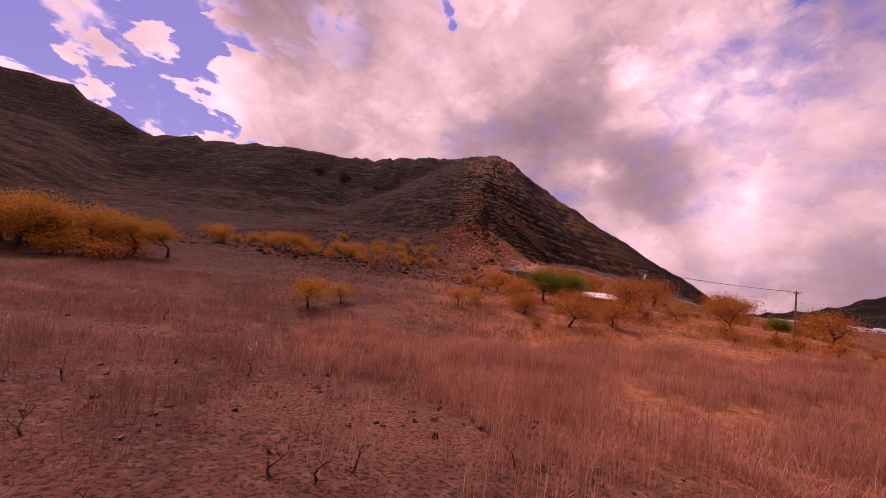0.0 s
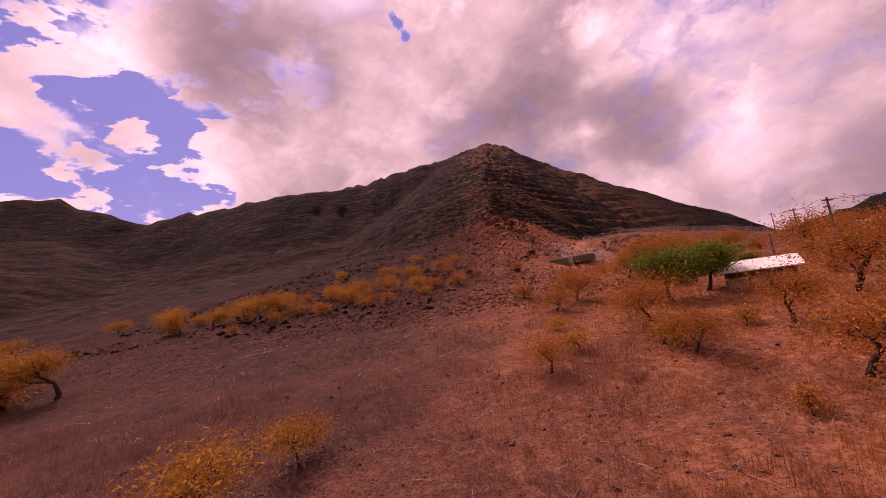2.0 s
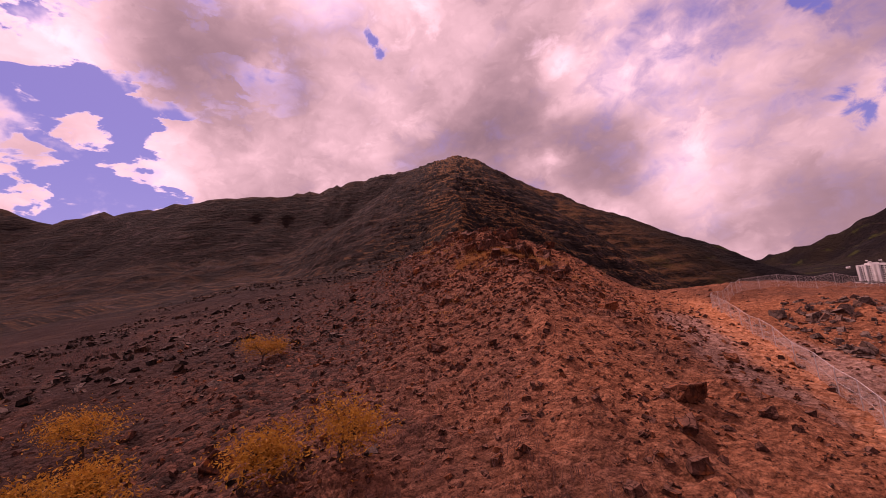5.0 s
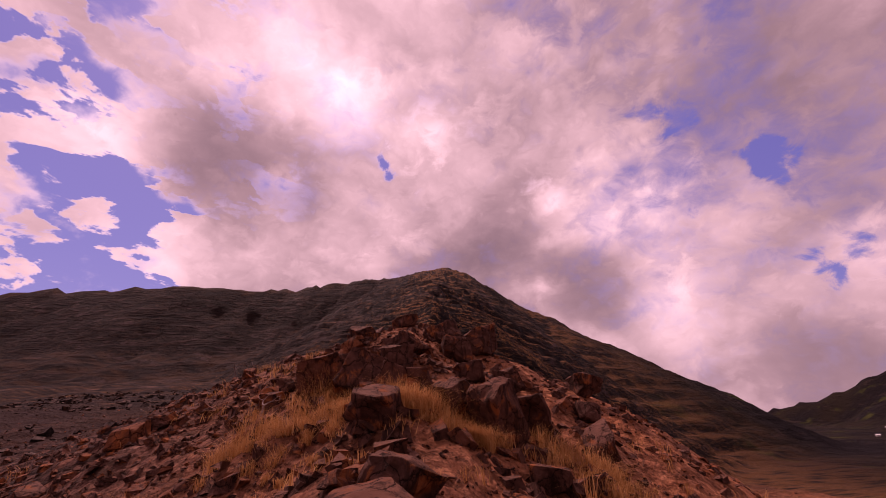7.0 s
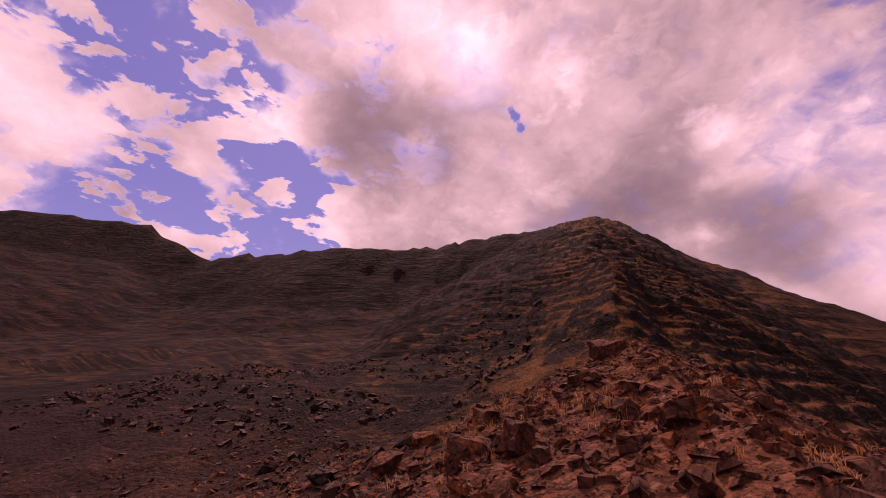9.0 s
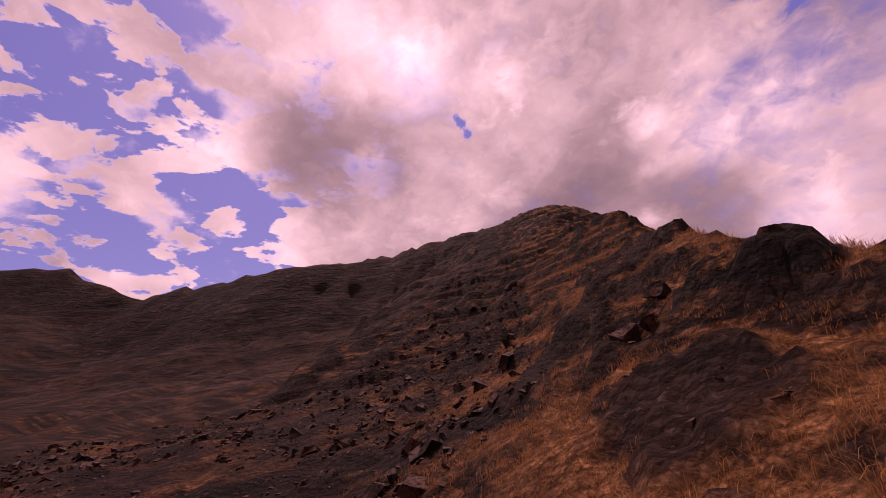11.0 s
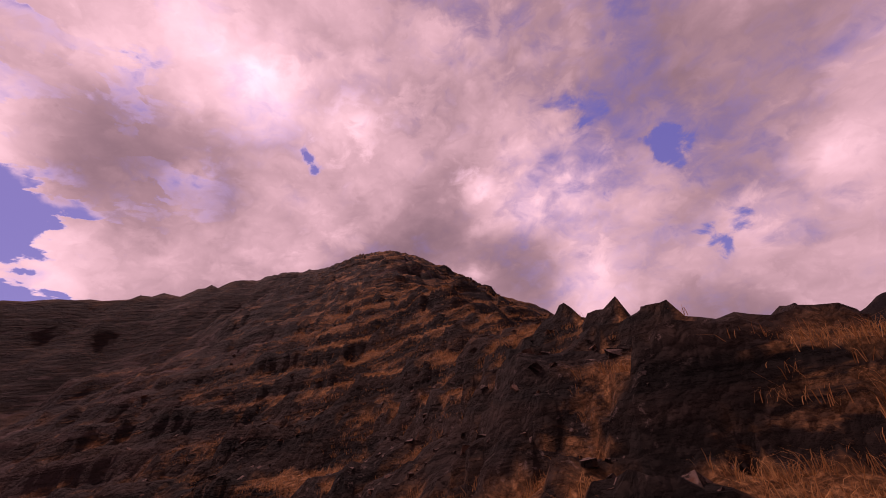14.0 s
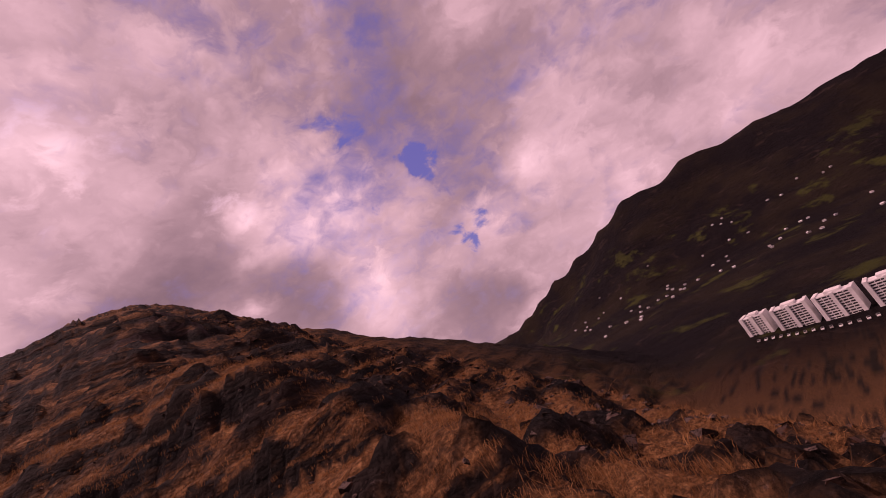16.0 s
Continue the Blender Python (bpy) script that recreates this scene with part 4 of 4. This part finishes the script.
STEM = [tree("burnt_sapling", 370 + k, 1.9, 0.7, None, 0, 0, 0, "small burnt sapling with thin dark twigs", "sapling", BARK, 2) for k in range(2)]
YELLOW_SPOTS = ((-15.5, 52.0, 1.0), (-62.0, 110.6, 1.0), (-55.3, 110.6, 0.9), (-44.8, 110.1, 1.1), (-41.4, 112.2, 1.0), (-35.9, 123.9, 0.8),
                (-29.0, 116.5, 0.85), (-23.2, 126.0, 0.8), (-20.7, 142.6, 0.7), (-14.9, 122.0, 0.85), (-8.1, 143.0, 0.65), (-42.0, 155.0, 0.7),
                (-107.4, 143.4, 0.9), (-137.5, 140.0, 1.0), (-48.8, 131.7, 0.75), (-50.2, 113.6, 1.0), (-73.7, 123.5, 0.9), (-37.1, 127.1, 0.8),
                (-30.0, 129.6, 0.8), (-17.4, 137.6, 0.7), (-13.1, 142.1, 0.75), (-27.2, 148.9, 0.7), (-21.2, 163.8, 0.6), (-75.5, 70.9, 2.9),
                (-66.0, 76.6, 2.4), (-55.5, 80.8, 1.7), (-89.5, 66.2, 3.1), (-84.0, 76.0, 2.6), (-95.0, 80.0, 2.6), (-61.0, 79.0, 2.0), (-100.0, 68.0, 3.0), (-80.0, 66.0, 2.6), (-70.0, 72.0, 2.2))
for k, (x, y, s) in enumerate(YELLOW_SPOTS):
    plant(THICKET if s > 1.6 else YELLOW[k % 3], x, y, s * (1.3 if y > 100 else 1.1), 1.7 * k, "yellow thorn trees on the slope")
RUSTY_SPOTS = ((13.7, 74.0, 0.85), (2.6, 65.0, 0.6), (30.2, 72.1, 1.15), (24.2, 60.0, 0.75), (65.5, 74.4, 1.3), (12.6, 64.5, 0.6), (10.9, 90.5, 0.8), (24.8, 101.0, 1.1),
               (7.1, 85.0, 0.6), (22.1, 102.6, 0.85), (29.2, 104.7, 1.1), (40.9, 127.7, 1.2), (17.4, 57.5, 0.8), (21.1, 67.0, 0.7), (48.0, 100.0, 1.2), (58.0, 92.0, 1.3),
               (36.0, 110.0, 1.0), (70.0, 110.0, 1.4), (84.0, 128.0, 1.4), (52.0, 126.0, 1.1), (94.0, 150.0, 1.5), (110.0, 170.0, 1.5), (44.0, 66.0, 0.9), (66.0, 150.0, 1.1),
               (-2.0, 128.8, 0.4), (7.0, 126.6, 0.45), (78.0, 92.0, 1.2), (100.0, 120.0, 1.4), (130.0, 190.0, 1.5), (120.0, 150.0, 1.4), (28.0, 118.0, 0.8))
for k, (x, y, s) in enumerate(RUSTY_SPOTS):
    plant(RUSTY[k % 3], x, y, s * (1.7 if 8 < x < 50 and 55 < y < 106 else 1.35), 2.3 * k, "rust-orange thorn trees by the road")
plant(YELLOW[1], -12.6, 56.4, 0.75, 0.4, "yellow thorn trees on the slope", "slim thorn tree with a bare lower half and few yellow leaves")
plant(GREEN, 19.2, 82.0, 1.55, 0.3, "green trees in the dry field")
plant(GREEN, 23.6, 83.0, 1.45, 2.3, "green trees in the dry field")
plant(GREEN, 38.0, 98.0, 0.5, 4.3, "green trees in the dry field")
plant(GREEN, 60.0, 79.0, 0.85, 1.3, "green trees in the dry field")
for k, (x, y, s) in enumerate(((-8.1, 72.1, 1.0), (-3.9, 89.1, 0.9), (-19.1, 87.3, 0.8), (-29.2, 89.7, 0.8), (5.2, 101.7, 0.7), (-0.6, 106.0, 0.6), (-7.9, 99.8, 0.6),
                               (-12.5, 56.4, 0.8), (-7.4, 207.6, 1.9), (1.6, 187.9, 0.9), (10.4, 186.0, 0.6), (-14.0, 95.0, 0.6), (-24.0, 98.0, 0.6))):
    plant(SNAG[k % 2], x, y, s, 1.1 * k, "bleached bare shrubs")
for k, (x, y, s) in enumerate(((-2.6, 9.1, 0.8), (-0.2, 11.9, 0.7), (-1.1, 11.8, 0.75), (4.5, 14.1, 0.8), (-4.4, 8.3, 0.6), (0.4, 12.4, 0.8), (-7.0, 12.0, 0.7), (-10.0, 16.0, 0.8),
                               (-25.9, 52.0, 0.9), (-6.0, 20.0, 0.9), (-14.0, 24.0, 0.9), (-20.0, 34.0, 1.0), (-3.0, 30.0, 0.9), (7.8, 84.3, 1.4), (11.4, 83.9, 1.5))):
    plant(STEM[k % 2], x, y, s, 1.9 * k, "burnt saplings in the field")
SHRUB = [tree("thorn_shrub", 400 + k, 2.6, 0.95, (RUSTY_LEAF, YELLOW_LEAF, RUSTY_LEAF)[k], 0.11, 22, 0.42, "low dry shrub with dusty orange-yellow leaves", "shrub", forks=4, depth=2) for k in range(3)]
r = random.Random(8)
for k in range(150):
    if k < 70:
        x, y = r.uniform(4, 95), r.uniform(48, 128)
    elif k < 110:
        x, y = r.uniform(-70, -5), 112 + 22 * r.random() + r.gauss(0, 6)
    else:
        x, y = -58 - 50 * r.random(), 68 + 24 * r.random()
    if abs(x + 3) < 6 and y < 100 or (x - 30.6) ** 2 + (y - 83.4) ** 2 < 40 or (x - 21) ** 2 + (y - 136) ** 2 < 64:
        continue
    plant(SHRUB[k % 3], x, y, r.uniform(0.7, 1.5) * (2.0 if k >= 110 else 1.0), 6.28 * r.random(), "dry shrubs on the slope")
for ob in (*YELLOW, *RUSTY, *SHRUB, THICKET, GREEN, *SNAG, *STEM):
    for o in (*ob.children_recursive, ob):
        bpy.data.objects.remove(o)


# ---- things people built ----
WHITE_METAL = plain("white sheet metal", (0.62, 0.60, 0.57), (0.80, 0.78, 0.75), 1.5, 0.45, spots=0.06)
OCHRE_WALL = plain("ochre plaster", (0.30, 0.15, 0.09), (0.42, 0.23, 0.14), 1.2, 0.85, spots=0.3)
WOOD = plain("grey wood", (0.11, 0.075, 0.06), (0.24, 0.17, 0.14), 5.0, 0.85)
GALVANISED = plain("galvanised steel", (0.42, 0.38, 0.37), (0.62, 0.57, 0.55), 6.0, 0.5, 0.4)
TANK_GREEN = plain("olive tank paint", (0.085, 0.080, 0.035), (0.125, 0.115, 0.05), 1.2, 0.6, spots=0.3)
CONCRETE = plain("concrete", (0.30, 0.27, 0.25), (0.44, 0.40, 0.37), 0.8, 0.85, spots=0.3)
TOWER_WHITE = plain("tower paint", (0.55, 0.53, 0.52), (0.70, 0.68, 0.67), 0.15, 0.7)
# dark window glass; on the towers it also carries the balconies' shade
GLASS_AND_SHADE = plain("shaded balconies", (0.030, 0.028, 0.030), (0.075, 0.068, 0.068), 0.3, 0.35)
RUBBER = plain("tyre rubber", (0.012, 0.012, 0.012), (0.025, 0.024, 0.023), 9.0, 0.9)


def shed(x, y, turn):
    root = new("shed")
    root.matrix_world = Matrix.Translation((x, y, height_at(x, y) - 0.1)) @ Matrix.Rotation(turn, 4, "Z")
    tagged(root, "low ochre shed with a sloping white metal roof", "shed")
    part("back_wall", box(bmesh.new(), -3.2, 1.5, 0, 3.2, 1.65, 2.2), OCHRE_WALL, root)
    for side, name in ((-3.2, "side_wall"), (3.05, "side_wall")):
        part(name, box(bmesh.new(), side, -1.5, 0, side + 0.15, 1.5, 2.0), OCHRE_WALL, root)
    part("front_wall", box(bmesh.new(), -3.05, -1.5, 0, 0.4, -1.36, 1.15), OCHRE_WALL, root)
    part("front_wall", box(bmesh.new(), 1.3, -1.5, 0, 3.05, -1.36, 1.15), OCHRE_WALL, root)
    for px in (-3.0, -1.0, 1.1, 3.0):
        part("post", box(bmesh.new(), px - 0.06, -1.62, 0, px + 0.06, -1.5, 1.95), WOOD, root)
    bm = bmesh.new()
    n = 34
    rows = []
    for yy, zz in ((-2.3, 1.78), (2.0, 2.75)):
        for dz in (0.0, 0.09):
            rows.append([bm.verts.new((-3.8 + 7.6 * k / n, yy, zz + dz + 0.035 * (k % 2))) for k in range(n + 1)])
    for a, b in ((0, 2), (1, 3), (0, 1), (2, 3)):
        for k in range(n):
            bm.faces.new((rows[a][k], rows[a][k + 1], rows[b][k + 1], rows[b][k]))
    part("roof", bm, WHITE_METAL, root, "white corrugated metal roof")


shed(29.0, 82.4, radians(-29))


def utility_pole(x, y, tall, arms, drum, turn, label):
    root = new("utility_pole")
    z = height_at(x, y)
    root.matrix_world = Matrix.Translation((x, y, z)) @ Matrix.Rotation(turn, 4, "Z")
    tagged(root, label, "utility pole", "utility poles along the road")
    part("pole", tube(bmesh.new(), [(0, 0, -0.3), (0.02, 0, tall * 0.5), (0, 0, tall)], [0.16, 0.14, 0.11], 8), WOOD, root)
    for k in range(arms):
        arm = part("crossarm", box(bmesh.new(), -1.1, -0.06, tall - 0.45 - 0.7 * k, 1.1, 0.06, tall - 0.32 - 0.7 * k), WOOD, root)
        for px in (-0.95, -0.4, 0.4, 0.95):
            part("insulator", tube(bmesh.new(), [(px, 0, tall - 0.32 - 0.7 * k), (px, 0, tall - 0.14 - 0.7 * k)], [0.05, 0.035], 6), WHITE_METAL, arm)
    if drum:
        part("transformer", tube(bmesh.new(), [(0.32, 0, tall - 1.9), (0.32, 0, tall - 1.8), (0.32, 0, tall - 1.1), (0.32, 0, tall - 1.02)], [0.2, 0.26, 0.26, 0.18], 12), WHITE_METAL, root, "pale round transformer")
    return Vector((x, y, z + tall - 0.2))


heads = [utility_pole(54.5, 68.0, 8.5, 1, False, 0.6, "weathered wooden utility pole with one crossarm"),
         utility_pole(37.2, 81.8, 8.3, 2, True, 0.5, "weathered wooden utility pole carrying a pale transformer"),
         utility_pole(60.0, 118.0, 7.6, 1, False, 0.5, "weathered wooden utility pole with one crossarm"),
         utility_pole(88.0, 165.0, 7.6, 1, False, 0.5, "weathered wooden utility pole with one crossarm")]
utility_pole(37.4, 92.0, 4.6, 0, False, 0.0, "thin bare post beside the shed")
for a, b in zip(heads, heads[1:]):
    for side in (-0.9, 0.9):
        pts = [a.lerp(b, k / 10) + Vector((side, 0, -1.6 * (k / 10) * (1 - k / 10) * 4 * 0.25)) for k in range(11)]
        ob = part("power_line", tube(bmesh.new(), pts, [0.02] * 11, 4), RUBBER)
        tagged(ob, "thin sagging power line between two poles", "cable", "power lines")


def tank(x, y, radius, tall):
    root = new("water_tank")
    root.matrix_world = Matrix.Translation((x, y, height_at(x, y) - 0.4))
    tagged(root, "low round olive water tank dug into the slope", "water tank")
    part("wall", tube(bmesh.new(), [(0, 0, 0), (0, 0, tall)], [radius, radius], 48), TANK_GREEN, root)
    part("rim", tube(bmesh.new(), [(0, 0, tall), (0, 0, tall + 0.16)], [radius + 0.12, radius + 0.12], 48), CONCRETE, root)
    part("roof", tube(bmesh.new(), [(0, 0, tall + 0.16), (0, 0, tall + 0.5)], [radius - 0.1, 0.4], 48), TANK_GREEN, root)
    for k in range(2):
        part("ladder_rail", box(bmesh.new(), -0.25 + 0.45 * k, -radius - 0.12, 0, -0.2 + 0.45 * k, -radius - 0.06, tall + 0.5), GALVANISED, root)


tank(21.0, 136.0, 5.4, 1.5)
pad = part("retaining_wall", box(bmesh.new(), -9, -0.25, -1.5, 9, 0.25, 0.5, 0.04), CONCRETE)
pad.matrix_world = Matrix.Translation((37.5, 146.5, height_at(37.5, 146.5))) @ Matrix.Rotation(radians(12), 4, "Z")
tagged(pad, "long low grey concrete retaining wall beside the tank", "wall")


def fence(points, tall, label, group):
    """Chain-link on steel posts, following the ground."""
    root = new("chain_link_fence")
    root.location = (*points[0], height_at(*points[0]))
    bpy.context.view_layer.update()
    back = root.matrix_world.inverted()
    tagged(root, label, "fence", group)
    stops = []
    for a, b in zip(points, points[1:]):
        n = max(1, round(math.dist(a, b) / 3.0))
        stops += [(a[0] + (b[0] - a[0]) * k / n, a[1] + (b[1] - a[1]) * k / n) for k in range(n)]
    stops.append(points[-1])
    feet = [back @ Vector((x, y, height_at(x, y))) for x, y in stops]
    for p in feet:
        part("post", tube(bmesh.new(), [p - Vector((0, 0, 0.3)), p + Vector((0, 0, tall + 0.06))], [0.035, 0.035], 6), GALVANISED, root)
    for name, level, r in (("top_rail", tall, 0.022), ("mid_rail", tall * 0.5, 0.012)):
        part(name, tube(bmesh.new(), [p + Vector((0, 0, level)) for p in feet], [r] * len(feet), 5), GALVANISED, root)
    v, f = [], []
    for p, q in zip(feet, feet[1:]):
        length = (q - p).length
        cells = int((length + tall) / 0.11)
        for s in range(cells):
            for flip in (0, 1):
                u0, u1 = s * 0.11 - tall, s * 0.11
                a, b = max(u0, 0), min(u1, length)
                if b <= a:
                    continue
                za, zb = a - u0, b - u0
                if flip:
                    za, zb = tall - za, tall - zb
                c, d = p.lerp(q, a / length) + Vector((0, 0, za)), p.lerp(q, b / length) + Vector((0, 0, zb))
                k = len(v)
                up = Vector((0, 0, 0.006))
                v += [c - up, c + up, d + up, d - up]
                f += [(k, k + 1, k + 2), (k, k + 2, k + 3)]
    tagged(part("wire_mesh", bulk("wire_mesh", np.array([w[:] for w in v]), f), GALVANISED, root, "fine pale wire mesh"), kind="stuff")


fence(((19.5, 128.0), (18.5, 134.5), (21.0, 141.0), (24.6, 147.0), (27.4, 153.0), (30.0, 160.0), (32.8, 168.0), (35.0, 176.0)), 2.0,
      "pale chain-link fence climbing the red slope", "fences round the water tank")
fence(((35.5, 176.5), (48.0, 188.0), (66.0, 187.0), (84.0, 182.0), (100.0, 176.0)), 2.0, "pale chain-link fence along the top of the cutting", "fences round the water tank")


def tower(x, y, turn, wide, floors, label):
    root = new("apartment_tower")
    root.matrix_world = Matrix.Translation((x, y, height_at(x, y) - 0.5)) @ Matrix.Rotation(turn, 4, "Z")
    tagged(root, label, "apartment building", "apartment towers in the valley")
    tall, deep = 1.6 * floors, 9.0
    for side in (-wide / 2 - 1.2, -1.0, wide / 2 - 0.9):
        part("end_wall", box(bmesh.new(), side, -deep / 2 - 0.8, 0, side + 2.1, deep / 2 + 0.8, tall + 1.2), TOWER_WHITE, root, "blank white wall slab")
    part("core", box(bmesh.new(), -wide / 2 + 0.9, -deep / 2 + 0.6, 0, wide / 2 - 0.9, deep / 2 - 0.6, tall), GLASS_AND_SHADE, root, "shaded balconies and windows")
    for k in range(floors + 1):
        slab = part("floor_slab", box(bmesh.new(), -wide / 2, -deep / 2, 1.6 * k, wide / 2, deep / 2, 1.6 * k + 0.6), TOWER_WHITE, root)
    for k in range(7):
        px = -wide / 2 + 0.9 + (wide - 1.8) * k / 6
        part("fin", box(bmesh.new(), px - 0.15, -deep / 2 + 0.1, 0, px + 0.15, deep / 2 - 0.1, tall), TOWER_WHITE, root)
    part("roof_house", box(bmesh.new(), -wide / 4, -deep / 3, tall + 0.7, wide / 5, deep / 3, tall + 2.2, 0.1), TOWER_WHITE, root)


for k, (x, y, w, fl) in enumerate(((340, 445, 13, 8), (336, 423, 18, 9), (333, 399, 18, 9), (330, 374, 18, 9), (326, 348, 19, 9), (321, 322, 19, 8))):
    tower(x, y, radians(84 + 5 * (k % 2)), w, fl, "white apartment tower with rows of shaded balconies")


def car(x, y, turn, paint):
    root = new("parked_car")
    root.matrix_world = Matrix.Translation((x, y, height_at(x, y))) @ Matrix.Rotation(turn, 4, "Z")
    tagged(root, "small pale car parked in a row", "car", "cars parked below the towers")
    part("body", box(bmesh.new(), -2.1, -0.85, 0.3, 2.1, 0.85, 0.95, 0.14), paint, root)
    part("cabin", box(bmesh.new(), -1.1, -0.75, 0.95, 1.0, 0.75, 1.5, 0.2), GLASS_AND_SHADE, root)
    for px in (-1.3, 1.3):
        for py in (-0.85, 0.67):
            part("wheel", tube(bmesh.new(), [(px, py, 0.32), (px, py + 0.18, 0.32)], [0.32, 0.32], 10), RUBBER, root)


for k in range(26):
    car(318 - 0.5 * k, 444 - 4.2 * k, radians(8), WHITE_METAL if k % 3 else CONCRETE)


def cottage(x, y, turn, wide, paint):
    root = new("house")
    root.matrix_world = Matrix.Translation((x, y, height_at(x, y) - 0.5)) @ Matrix.Rotation(turn, 4, "Z")
    tagged(root, "small pale house far across the valley", "house", "houses on the far slope")
    part("wall", box(bmesh.new(), -wide / 2, -2.2, 0, wide / 2, 2.2, 2.4), paint, root)
    bm = bmesh.new()
    e = [bm.verts.new(p) for p in ((-wide / 2 - 0.4, -2.6, 2.4), (wide / 2 + 0.4, -2.6, 2.4), (wide / 2 + 0.4, 2.6, 2.4), (-wide / 2 - 0.4, 2.6, 2.4), (-wide / 2 - 0.4, 0, 3.5), (wide / 2 + 0.4, 0, 3.5))]
    for f in ((0, 1, 5, 4), (2, 3, 4, 5), (0, 4, 3), (1, 2, 5), (3, 2, 1, 0)):
        bm.faces.new([e[i] for i in f])
    part("roof", bm, CONCRETE if paint is TOWER_WHITE else TOWER_WHITE, root)


hs = np.random.RandomState(77)
for k in range(90):
    a, d = radians(hs.uniform(50, 100)), hs.uniform(650, 1150)
    cottage(60 + d * math.sin(a), 280 + d * math.cos(a), hs.uniform(0, 3.1), hs.uniform(3, 5), CONCRETE if k % 2 else TOWER_WHITE)
